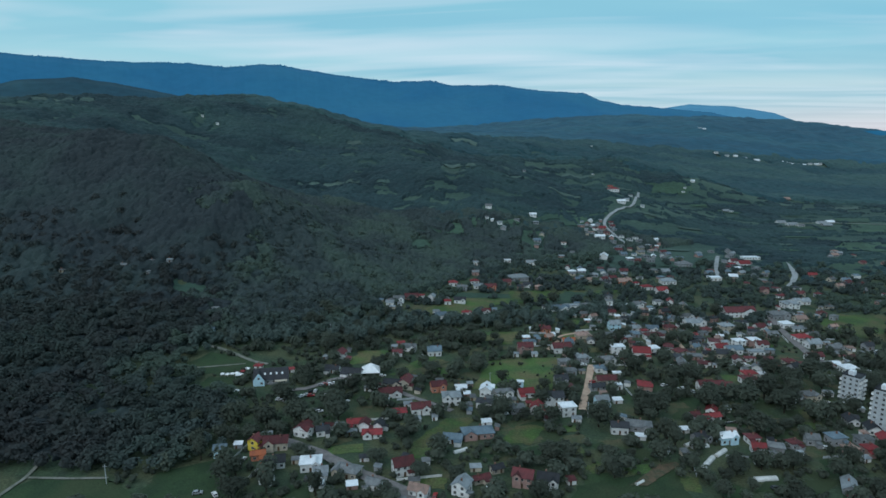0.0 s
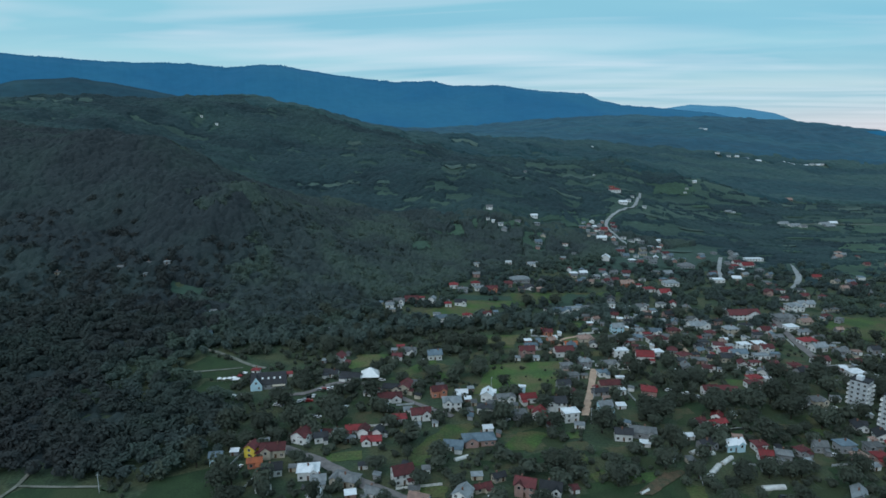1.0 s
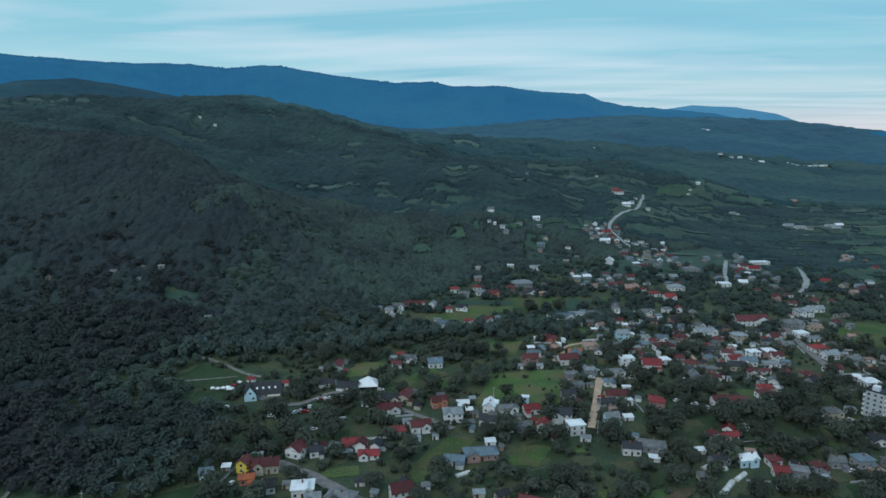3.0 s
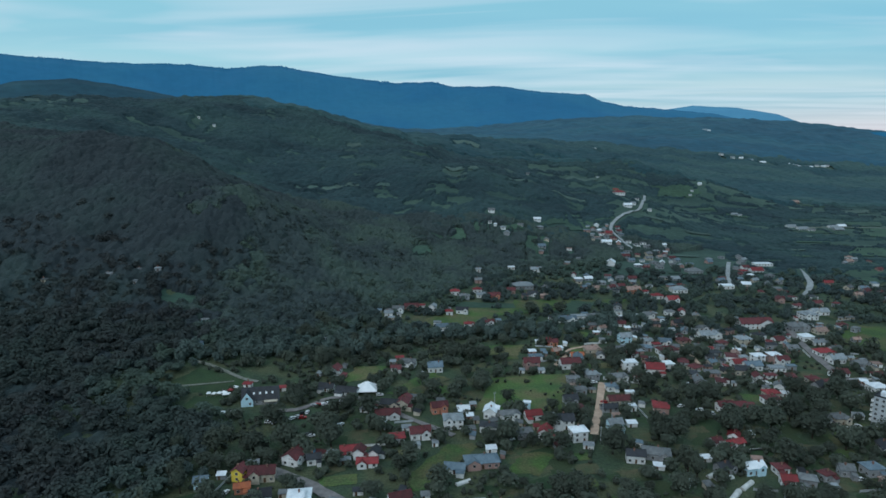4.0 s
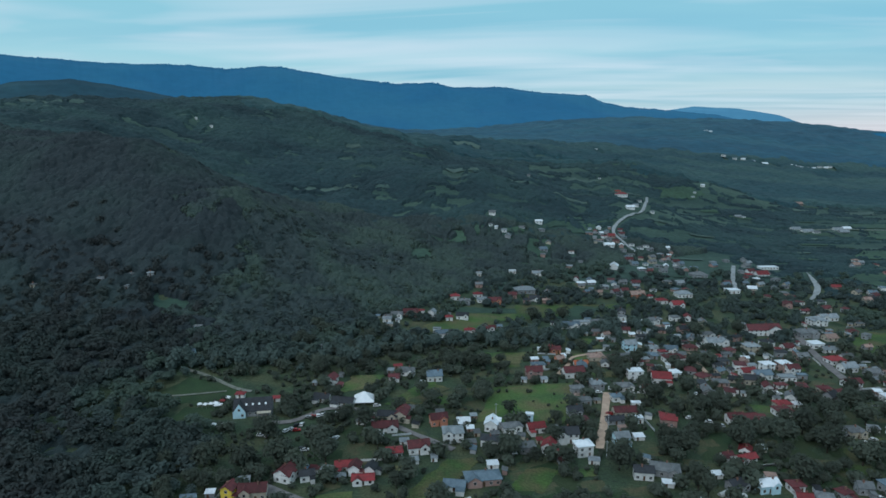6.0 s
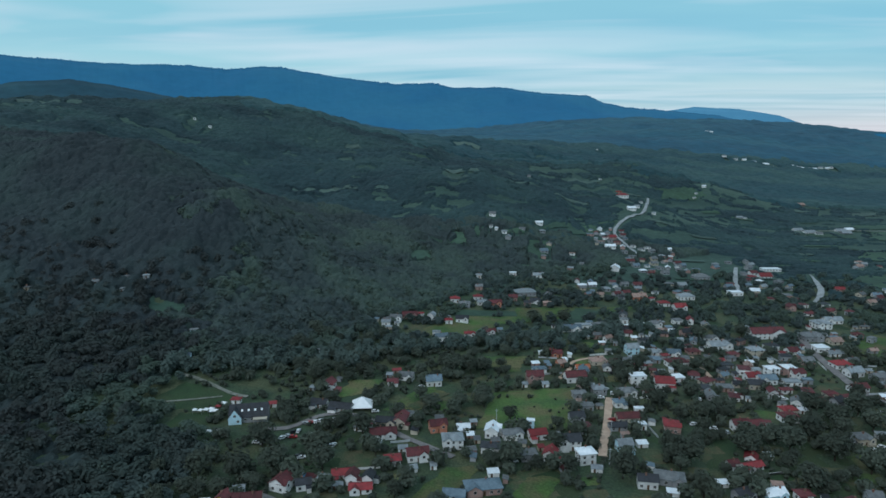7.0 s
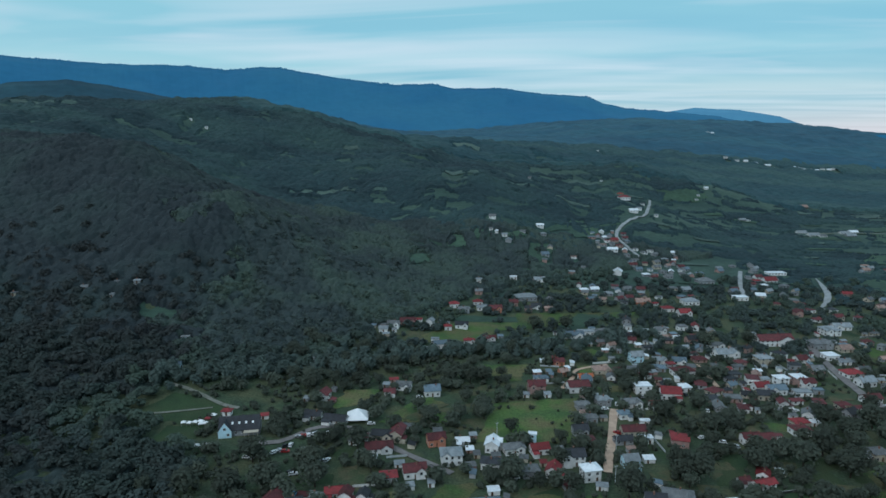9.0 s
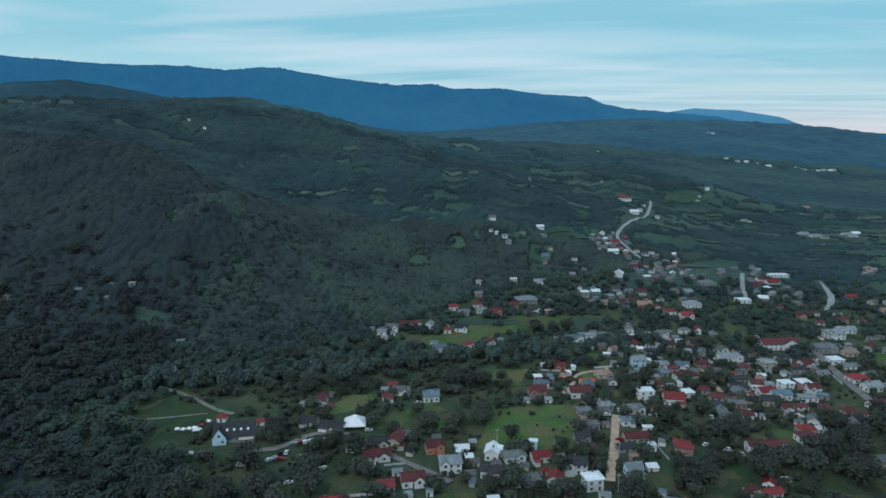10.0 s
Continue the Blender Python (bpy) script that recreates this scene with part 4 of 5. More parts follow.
# Looser clusters further up the valley: centre, reach across, reach ahead, count.
CLUSTERS = [
    (248, 739, 36, 53, 33),
    (207, 804, 23, 28, 16),
    (163, 623, 32, 30, 18),
    (337, 691, 27, 72, 18),
    (412, 588, 26, 66, 12),
    (205, 394, 25, 27, 9),
    (194, 431, 22, 27, 8),
    (508, 730, 29, 51, 7),
    (165, 431, 14, 25, 7),
    (283, 407, 21, 30, 6),
    (217, 289, 10, 17, 3),
    (99, 780, 40, 44, 6),
    (186, 516, 31, 22, 6),
    (153, 525, 17, 25, 4),
    (125, 717, 30, 27, 5),
    (125, 432, 35, 25, 7),
    (178, 402, 25, 25, 6),
    (236, 452, 22, 25, 6),
    (150, 482, 40, 16, 5),
    (304, 474, 20, 30, 5),
    (332, 544, 30, 40, 7),
    (60, 585, 40, 22, 6),
    (205, 625, 40, 30, 8),
    (305, 628, 32, 30, 7),
]
pick = random.Random(11)
for cx, cy, rx, ry, count in CLUSTERS:
    made = tries = 0
    while made < count and tries < count * 30:
        tries += 1
        x, y = cx + pick.uniform(-1, 1) * rx, cy + pick.uniform(-1, 1) * ry
        w = pick.uniform(5.5, 9.0)
        if not free(x, y, w * 0.62):
            continue
        made += 1
        row = (x, y, w, w * pick.uniform(0.6, 0.85), pick.choice((0.9, 1.0, 1.1, 1.4) if cy < 620 else (0.75, 0.85, 0.95)), pick.choice((5, 8, 12, -8, 75, 80, 30)), pick.choice("gghhgf") + pick.choice("RDDDDGGGGGBBKKKKT" if y < 620 else "DDGGGLLBBWTR") + pick.choice("wwcggpp" if y < 620 else "wcgggp"))
        if cy > 610:
            distant_house(*row)
        else:
            house(*row, "in upper village")

# Farms and hamlets far up the valley.
FAR_HOUSES = [
    (-405, 1050, 3.6, "fWw"),
    (-377, 1040, 4.2, "gLw"),
    (121, 817, 8.9, "gWw"),
    (72, 769, 6.3, "gLw"),
    (57, 784, 4.2, "gGw"),
    (427, 1783, 6.7, "fWw"),
    (482, 1182, 7.0, "gWw"),
    (449, 1141, 5.6, "hLw"),
    (456, 1152, 4.5, "gLw"),
    (990, 2357, 11.7, "gWw"),
    (979, 2370, 11.8, "fWw"),
    (872, 1972, 12.1, "gLw"),
    (908, 1972, 12.2, "gLw"),
    (935, 1972, 12.3, "gWw"),
    (961, 1966, 16.4, "gBw"),
    (1003, 1971, 18.0, "gWw"),
    (1020, 1969, 12.5, "fWw"),
    (1083, 1967, 10.5, "gWw"),
    (1088, 1956, 12.6, "gWw"),
    (1111, 1972, 10.6, "gLw"),
    (1114, 1956, 12.7, "gWw"),
    (1139, 1970, 12.8, "gLw"),
    (1151, 1960, 12.8, "gWw"),
    (1176, 1972, 12.9, "gLw"),
    (1196, 1972, 13.0, "gWw"),
    (1209, 1972, 10.9, "gLw"),
    (561, 1005, 14.7, "gLw"),
    (570, 988, 16.7, "gLw"),
    (580, 980, 10.4, "gGw"),
    (631, 1008, 15.2, "gLw"),
    (652, 1020, 13.3, "gWw"),
    (628, 989, 15.0, "gLg"),
    (693, 1235, 18.0, "gTp"),
    (499, 1071, 10.8, "gLg"),
    (508, 1071, 7.6, "hLw"),
    (149, 1126, 5.1, "gGg"),
    (284, 1163, 4.3, "hLw"),
    (305, 1115, 9.4, "hRs"),
    (269, 919, 12.1, "gWw"),
    (311, 1088, 6.2, "gDs"),
    (280, 929, 7.0, "gLw"),
    (299, 972, 5.5, "gGw"),
    (298, 908, 5.2, "gLw"),
]
for x, y, w, code in FAR_HOUSES:
    distant_house(x, y, w, w * 0.55, 1.0, 4, code)
keys = list(DISTANT_MATS)
verts, faces, picks = [], [], []
for m, solids in DISTANT:
    for (sv, sf), key in solids:
        faces += [tuple(i + len(verts) for i in face) for face in sf]
        picks += [keys.index(key)] * len(sf)
        verts += [tuple(m @ Vector(v)) for v in sv]
tagged(new("distant_houses", mesh_of("distant_houses", verts, faces, *DISTANT_MATS.values(), picks=picks)),
       "small pale houses and farms scattered far up the valley", "houses", kind="stuff")


# ---- apartment blocks ----
def apartment_block(x, y, w, d, floors, yaw, label):
    ob = thing("apartment_block", x, y, yaw, label, "apartment building", "apartment blocks")
    h = floors * 2.6 + 0.6
    part("wall", mesh_of("wall", *box(-w / 2, w / 2, -d / 2, d / 2, -1.0, h), CONCRETE), ob)
    part("roof", mesh_of("roof", *joined(box(-w / 2 - 0.15, w / 2 + 0.15, -d / 2 - 0.15, d / 2 + 0.15, h, h + 0.25), box(-w / 2 - 0.15, w / 2 + 0.15, -d / 2 - 0.15, -d / 2 + 0.1, h + 0.25, h + 0.8),
         box(-w / 2 - 0.15, w / 2 + 0.15, d / 2 - 0.1, d / 2 + 0.15, h + 0.25, h + 0.8), box(-w / 2 - 0.15, -w / 2 + 0.1, -d / 2 + 0.1, d / 2 - 0.1, h + 0.25, h + 0.8),
         box(w / 2 - 0.1, w / 2 + 0.15, -d / 2 + 0.1, d / 2 - 0.1, h + 0.25, h + 0.8)), ROOFS["K"][1]), ob)
    part("stair_head", mesh_of("stair_head", *box(-w * 0.3, w * 0.1, -d * 0.1, d * 0.25, h + 0.25, h + 2.6), ROOFS["W"][1]), ob)
    slab = mesh_of("balcony", *joined(box(-1.4, 1.4, -1.1, 0, 0, 0.16), box(-1.4, 1.4, -1.1, -1.0, 0.16, 1.1), box(-1.4, -1.3, -1.0, 0, 0.16, 1.1), box(1.3, 1.4, -1.0, 0, 0.16, 1.1)), WALLS["w"][1])
    for length, off, turn, bays in ((w, d / 2, 0, 4), (d, w / 2, -90, 3), (d, w / 2, 90, 3), (w, d / 2, 180, 4)):
        for r in range(floors):
            for i in range(bays):
                at = (i + 0.5) / bays * length - length / 2
                m = pose(0, 0, 0, 0, 0, turn) @ pose(at, -off, 0.8 + 2.6 * r)
                part("pane", NEAR_PANE, part("window", NEAR_FRAME, ob, m))
                if i in (0, 3) and turn in (0, 180) and r > 0:
                    part("balcony", slab, ob, pose(0, 0, 0, 0, 0, turn) @ pose(at, -off, 2.6 * r - 0.1))
    TAKEN.append((x, y, math.hypot(w, d) / 2 + 1))


apartment_block(229.2, 321.9, 8.2, 8.6, 6, 38, "grey-white six-storey concrete apartment block with balconies")
apartment_block(224.1, 289.4, 8.6, 9.0, 8, 38, "pale tall concrete apartment block with rows of balconies")


# ---- the inn: a long steep dark roof with a pale blue gable ----
def inn(x, y, w, d, yaw):
    ob = thing("inn", x, y, yaw, "large inn with steep black roof, skylights and pale blue gable", "building")
    h, up = 3.4, d * 0.62
    v, f = prism([(-d / 2, -1.0), (d / 2, -1.0), (d / 2, h), (0, h + up - 0.02), (-d / 2, h)], -w / 2, w / 2)
    part("wall", mesh_of("wall", v, f, WALLS["g"][1]), ob)
    part("roof", mesh_of("roof", *gable_roof(w - 0.7, d, h, up, 0.5, 0.2), ROOFS["K"][1]), ob)
    e, deep = 6.6, 6.0
    turn = pose(-w / 2 + e / 2, -deep / 2, 0, 0, 0, 90)
    v, f = prism([(-e / 2, -1.0), (e / 2, -1.0), (e / 2, h), (0, h + up - 0.6), (-e / 2, h)], -deep / 2, deep / 2)
    part("wing_wall", mesh_of("wing_wall", v, f, WALLS["g"][1]), ob, turn)
    part("wing_roof", mesh_of("wing_roof", *gable_roof(deep - 0.7, e, h, up - 0.6, 0.4, 0.2), ROOFS["K"][1]), ob, turn)
    v, f = prism([(-e / 2 + 0.05, 0.0), (e / 2 - 0.05, 0.0), (e / 2 - 0.05, h), (0, h + up - 0.9), (-e / 2 + 0.05, h)], -deep / 2 - 0.14, -deep / 2 - 0.02)
    part("gable_front", mesh_of("gable_front", v, f, WALLS["b"][1]), ob, turn, label="pale blue boarded gable")
    tilt = math.degrees(math.atan2(up, d / 2))
    light = mesh_of("skylight", *joined(box(-0.5, 0.5, -0.6, 0.6, 0.16, 0.3)), WHITE)
    for i in range(5):
        part("skylight", light, ob, pose(-w / 2 + w * (i + 1) / 6.0, -d * 0.26, h + up * 0.48, tilt, 0, 0))
    for z in (1.0, 4.0):
        part("pane", NEAR_PANE, part("window", NEAR_FRAME, ob, pose(-w / 2 + e / 2 + (0.0 if z > 3 else 1.6), -deep - 0.16, z)))
    for i in range(2, 6):
        part("pane", NEAR_PANE, part("window", NEAR_FRAME, ob, pose((i + 0.5) / 6 * w - w / 2, -d / 2, 1.0)))
    part("veranda", mesh_of("veranda", *joined(box(w * 0.12, w * 0.48, -d / 2 - 3.2, -d / 2 - 0.05, 2.6, 2.85), *[tube(0.1, 0.1, -0.5, 2.6, 6, w * (0.14 + 0.11 * i), -d / 2 - 3.0) for i in range(4)]), WALLS["c"][1]), ob)
    TAKEN.append((x, y, w / 2 + 1)), TAKEN.append((x + w / 3, y, d))


inn(-103.0, 346.5, 20.0, 8.6, 10)


# ---- canopies ----
def canopy(name, x, y, w, d, yaw, label, h=2.4, up=1.2, mat=WHITE, group=""):
    ob = thing(name, x, y, yaw, label, "canopy", group)
    part("roof", mesh_of("roof", *joined(hip_roof(w, d, h, up, 0.0, 0.05), box(-w / 2, w / 2, -d / 2 - 0.02, -d / 2 + 0.02, h - 0.4, h - 0.1), box(-w / 2, w / 2, d / 2 - 0.02, d / 2 + 0.02, h - 0.4, h - 0.1)), mat), ob)
    for sx in (-1, 1):
        for sy in (-1, 1):
            part("post", mesh_of("post", *tube(0.06, 0.06, -0.3, h, 6, sx * (w / 2 - 0.15), sy * (d / 2 - 0.15)), STEEL), ob)
    TAKEN.append((x, y, max(w, d) * 0.6))


canopy("market_canopy", -133.7, 350.1, 2.4, 2.0, 13, "white canvas canopy over a garden terrace", 2.3, 0.7, WHITE, "terrace canopies")
canopy("market_canopy", -130.6, 350.1, 2.4, 2.0, -14, "white canvas canopy over a garden terrace", 2.3, 0.7, WHITE, "terrace canopies")
canopy("market_canopy", -127.9, 351.1, 2.8, 2.0, -11, "white canvas canopy over a garden terrace", 2.3, 0.7, WHITE, "terrace canopies")
canopy("market_canopy", -125.5, 352.1, 3.1, 2.0, -15, "white canvas canopy over a garden terrace", 2.3, 0.7, WHITE, "terrace canopies")
canopy("market_canopy", -123.0, 355.2, 3.1, 2.0, -5, "red canvas canopy over a garden terrace", 2.3, 0.7, ROOFS['R'][1], "terrace canopies")
canopy("market_canopy", -121.5, 359.2, 3.2, 2.0, -9, "white canvas canopy over a garden terrace", 2.3, 0.7, WHITE, "terrace canopies")
canopy("market_canopy", -123.4, 350.0, 4.8, 2.0, 13, "white canvas canopy over a garden terrace", 2.3, 0.7, WHITE, "terrace canopies")
canopy("market_canopy", -118.4, 328.5, 3.9, 2.0, 1, "white canvas canopy over a garden terrace", 2.3, 0.7, WHITE, "terrace canopies")
canopy("market_canopy", -113.5, 329.5, 4.5, 2.0, -7, "white canvas canopy over a garden terrace", 2.3, 0.7, WHITE, "terrace canopies")
canopy("pavilion", -45.3, 362.8, 11.6, 10.8, 5, "large white hipped canvas pavilion in a garden", 2.4, 4.2)


# ---- polytunnels ----
def polytunnel(x, y, length, width, yaw):
    ob = thing("polytunnel", x, y, yaw, "low pale polytunnel in a kitchen garden", "greenhouse", "polytunnels")
    section = [(width / 2 * math.cos(a), 0.2 + width * 0.42 * math.sin(a)) for a in np.linspace(0, math.pi, 9)] + [(-width / 2, -0.4), (width / 2, -0.4)]
    part("cover", mesh_of("cover", *prism(section, -length / 2, length / 2), TUNNEL), ob)
    for s in (-1, 1):
        part("end_frame", mesh_of("end_frame", *box(s * length / 2 - 0.05, s * length / 2 + 0.05, -0.5, 0.5, -0.2, 1.2), FRAME), ob, pose(s * 0.06, 0, 0))
    TAKEN.append((x, y, length / 2))


polytunnel(120.6, 256.0, 14, 2.6, 48)
polytunnel(130.6, 265.1, 9, 2.4, 40)
polytunnel(121.0, 274.3, 10, 2.4, 30)
polytunnel(123.3, 271.2, 9, 2.4, 10)
# This short one stands in for a white strip of debris on the earth.
polytunnel(84.5, 239.7, 5, 1.6, 35)
polytunnel(8.3, 267.2, 7, 2.2, 30)
polytunnel(140.2, 242.8, 10, 3.0, 5)


# ---- parked cars ----
PAINTS = {"white": material("white_paint", (0.75, 0.76, 0.77), 0.3), "silver": material("silver_paint", (0.5, 0.52, 0.54), 0.3, metal=0.5), "dark": material("dark_paint", (0.04, 0.045, 0.05), 0.3), "red": material("red_paint", (0.35, 0.03, 0.03), 0.3)}
WHEEL = mesh_of("wheel", [(x, z, y) for x, y, z in tube(0.32, 0.32, -0.1, 0.1, 12)[0]], tube(0.32, 0.32, -0.1, 0.1, 12)[1], RUBBER)


def car(x, y, yaw, paint):
    ob = thing("car", x, y, yaw, f"{paint} hatchback car parked beside the lane", "car", "parked cars", z=ground_at(x, y) + 0.22)
    low = [(-2.05, 0.3), (2.05, 0.3), (2.1, 0.65), (1.95, 0.85), (0.95, 0.98), (-1.95, 1.0), (-2.1, 0.7)]
    part("body", mesh_of("body", *[(a, b) for a, b in [prism_y(low, 0.86)]][0], PAINTS[paint]), ob)
    part("cabin", mesh_of("cabin", *prism_y([(-1.85, 0.98), (0.95, 0.98), (0.25, 1.42), (-1.5, 1.42)], 0.74), GLASS), ob)
    part("roof", mesh_of("roof", *prism_y([(-1.55, 1.4), (0.28, 1.4), (0.2, 1.48), (-1.45, 1.48)], 0.72), PAINTS[paint]), ob)
    for wx in (-1.3, 1.3):
        for wy in (-0.8, 0.8):
            part("wheel", WHEEL, ob, pose(wx, wy, 0.32))
    TAKEN.append((x, y, 2.2))


def prism_y(section, half):
    v, f = prism(section, -half, half)
    return [(y, x, z) for x, y, z in v], [face[::-1] for face in f]


car(-91.9, 321.5, 0, "white")
car(-88.8, 321.5, 67, "silver")
car(-91.6, 323.5, 134, "white")
car(-76.1, 332.7, 21, "dark")
car(-74.1, 333.7, 88, "white")
car(-72.3, 341.9, 155, "silver")
car(-70.3, 342.9, 42, "red")
car(-67.7, 343.9, 109, "white")
car(-55.5, 319.5, 176, "silver")
car(-53.8, 320.4, 63, "white")
car(-68.4, 309.2, 130, "dark")
car(-66.7, 308.2, 17, "white")
car(-61.7, 341.9, 84, "silver")
car(90.6, 349.3, 151, "red")
car(97.9, 389.9, 38, "white")
car(145.5, 335.3, 105, "silver")
car(140.5, 339.3, 172, "white")
car(142.6, 336.3, 59, "dark")
car(-94.7, 230.5, 126, "white")
car(-102.2, 231.6, 13, "silver")
car(-3.3, 229.5, 80, "red")
car(-65.7, 344.9, 147, "white")
car(-63.6, 345.9, 34, "silver")
car(-58.4, 347.0, 101, "white")
car(-55.8, 348.0, 168, "dark")
car(-80.3, 326.6, 55, "white")
car(-78.2, 328.6, 122, "silver")
car(-75.3, 327.6, 9, "red")
car(-67.2, 329.7, 76, "white")
car(-114.8, 327.7, 143, "silver")
car(132.3, 344.3, 30, "white")

yard = random.Random(41)
homes = [t for t in TAKEN if 240 < t[1] < 430 and t[2] > 4]
made = 0
while made < 26:
    hx, hy, hr = yard.choice(homes)
    a = yard.uniform(3.3, 6.1)
    x, y = hx + math.cos(a) * (hr + 2.5), hy + math.sin(a) * (hr + 2.5)
    if free(x, y, 2.0):
        car(round(x, 1), round(y, 1), yard.choice((0, 8, 75, 95)), yard.choice(("white", "white", "silver", "dark")))
        made += 1


# ---- small round pool and a lamp post ----
def pool(x, y):
    ob = thing("garden_pool", x, y, 0, "round blue above-ground pool in a garden", "pool")
    v, f = tube(1.9, 1.9, -0.3, 1.0, 20)
    part("wall", mesh_of("wall", v, f[2:], POOL), ob)
    part("rim", mesh_of("rim", *tube(2.0, 2.0, 1.0, 1.06, 20), FRAME), ob)
    part("water", mesh_of("water", *tube(1.8, 1.8, 1.07, 1.09, 20), POOL), ob)
    TAKEN.append((x, y, 2.5))


def pole(x, y):
    ob = thing("utility_pole", x, y, 0, "pale concrete utility pole beside the track", "pole", "utility poles")
    part("mast", mesh_of("mast", *tube(0.17, 0.1, -0.5, 9.0, 8), CONCRETE), ob)
    part("crossarm", mesh_of("crossarm", *box(-0.9, 0.9, -0.06, 0.06, 8.2, 8.34), CONCRETE), ob)
    TAKEN.append((x, y, 0.5))


pool(-62.9, 292.6)
pole(-143.4, 237.8)
pole(-81.6, 424.8)
pole(85.1, 331.2)
pole(76.9, 302.7)
pole(28.1, 344.0)


# ---- sheds and fences in the yards ----
def shed(x, y, w, d, yaw, roof, wall):
    ob = thing("shed", x, y, yaw, f"small {WALLS[wall][0]} garden shed with sloping {ROOFS[roof][0]} roof", "shed", "garden sheds")
    part("wall", mesh_of("wall", *prism([(-d / 2, -0.6), (d / 2, -0.6), (d / 2, 2.5), (-d / 2, 2.0)], -w / 2, w / 2), WALLS[wall][1]), ob)
    part("roof", mesh_of("roof", *prism([(-d / 2 - 0.3, 1.97), (d / 2 + 0.3, 2.57), (d / 2 + 0.3, 2.69), (-d / 2 - 0.3, 2.09)], -w / 2 - 0.3, w / 2 + 0.3), ROOFS[roof][1]), ob)
    part("door", DOOR_MESH, ob, pose(-w * 0.2, -d / 2, -0.1) @ Matrix.Diagonal((1, 1, 0.9, 1)))
    TAKEN.append((x, y, math.hypot(w, d) / 2))


pick = random.Random(19)
homes = [t for t in TAKEN if t[1] < 520 and t[2] > 4]
made = 0
while made < 170:
    hx, hy, hr = pick.choice(homes)
    a = pick.uniform(0, 6.283)
    w, d = pick.uniform(2.6, 5.5), pick.uniform(2.2, 3.6)
    x, y = hx + math.cos(a) * (hr + pick.uniform(2.5, 7)), hy + math.sin(a) * (hr + pick.uniform(2.5, 7))
    if free(x, y, 2.6) and not any(inside(q, x, y) for q in ALL_FIELDS):
        shed(x, y, w, d, pick.choice((5, 8, 12, -10, 80)), pick.choice("DGGLLLBKWWTR"), pick.choice("wwwgcp"))
        made += 1

FENCE_POST = mesh_of("post", *box(-0.06, 0.06, -0.06, 0.06, -0.3, 1.5), CONCRETE)
FENCE_PANEL = mesh_of("panel", *joined(box(-1.2, 1.2, -0.02, 0.02, 0.2, 1.3), box(-1.2, 1.2, -0.05, 0.05, 1.3, 1.38)), WALLS["w"][1])
GREY_PANEL = mesh_of("panel", *joined(box(-1.2, 1.2, -0.02, 0.02, 0.2, 1.2), box(-1.2, 1.2, -0.05, 0.05, 1.2, 1.28)), CONCRETE)
made = 0
while made < 40:
    hx, hy, hr = pick.choice(homes)
    yaw, bays = pick.choice((8, 10, -8, 95, 78)), pick.randint(4, 8)
    fx, fy = hx + pick.choice((-1, 1)) * (hr + 1.5), hy - hr * 0.9
    ways = [(fx + math.cos(radians(yaw)) * k, fy + math.sin(radians(yaw)) * k) for k in range(-10, 11, 2)]
    if not all(free(px, py, -2.0 if math.hypot(px - hx, py - hy) < hr + 3 else 0.3) for px, py in ways):
        continue
    if any(inside(list(q), px, py) for q in ALL_FIELDS for px, py in ways):
        continue
    ob = thing("garden_fence", fx, fy, yaw, "pale panelled garden fence beside a house", "fence", "garden fences")
    panel = FENCE_PANEL if made % 3 == 0 else GREY_PANEL
    made += 1
    for k in range(bays):
        part("panel", panel, ob, pose(2.5 * (k - bays / 2) + 1.25, 0, 0))
        part("post", FENCE_POST, ob, pose(2.5 * (k - bays / 2), 0, 0))


# ---- garden beds and lawns between the houses ----
made = 0
BEDS = {"meadow": "green lawn behind a village house", "lawn": "dark green kitchen garden grass", "plot": "brownish tilled garden bed", "crop": "pale mown strip in a garden"}
while made < 110:
    x, y = pick.uniform(-90, 330), pick.uniform(232, 540)
    w, d = pick.uniform(7, 17), pick.uniform(6, 13)
    if not free(x, y, min(w, d) * 0.55) or x > 0.7 * y or ground_at(x, y) > 0.3 or any(inside(q, x, y) for q in ALL_FIELDS):
        continue
    made += 1
    kind, q = garden_plot(x, y, w, d, pick.choice((8, 10, -12, 30)), pick.choice(("meadow", "lawn", "lawn", "plot", "plot")))
    rows, cols = 5, 5
    verts = []
    for j in range(rows + 1):
        for i in range(cols + 1):
            u, v = i / cols, j / rows
            px = (q[0][0] * (1 - u) + q[1][0] * u) * (1 - v) + (q[3][0] * (1 - u) + q[2][0] * u) * v + 0.5 * float(ripple(x + i * 3, y + j * 3, 9.0, 2, 2))
            py = (q[0][1] * (1 - u) + q[1][1] * u) * (1 - v) + (q[3][1] * (1 - u) + q[2][1] * u) * v + 0.5 * float(ripple(y + i * 3, x + j * 3, 9.0, 3, 2))
            verts.append((px, py, ground_at(px, py) + 0.10 + made % 25 * 0.006))
    faces = [(j * 6 + i, j * 6 + i + 1, j * 6 + i + 7, j * 6 + i + 6) for j in range(rows) for i in range(cols)]
    tagged(new("garden_bed", mesh_of("garden_bed", verts, faces, SURFACE[kind][0], smooth=True)), BEDS[kind], "garden", kind="structure")
    TAKEN.append((x, y, min(w, d) * 0.42))


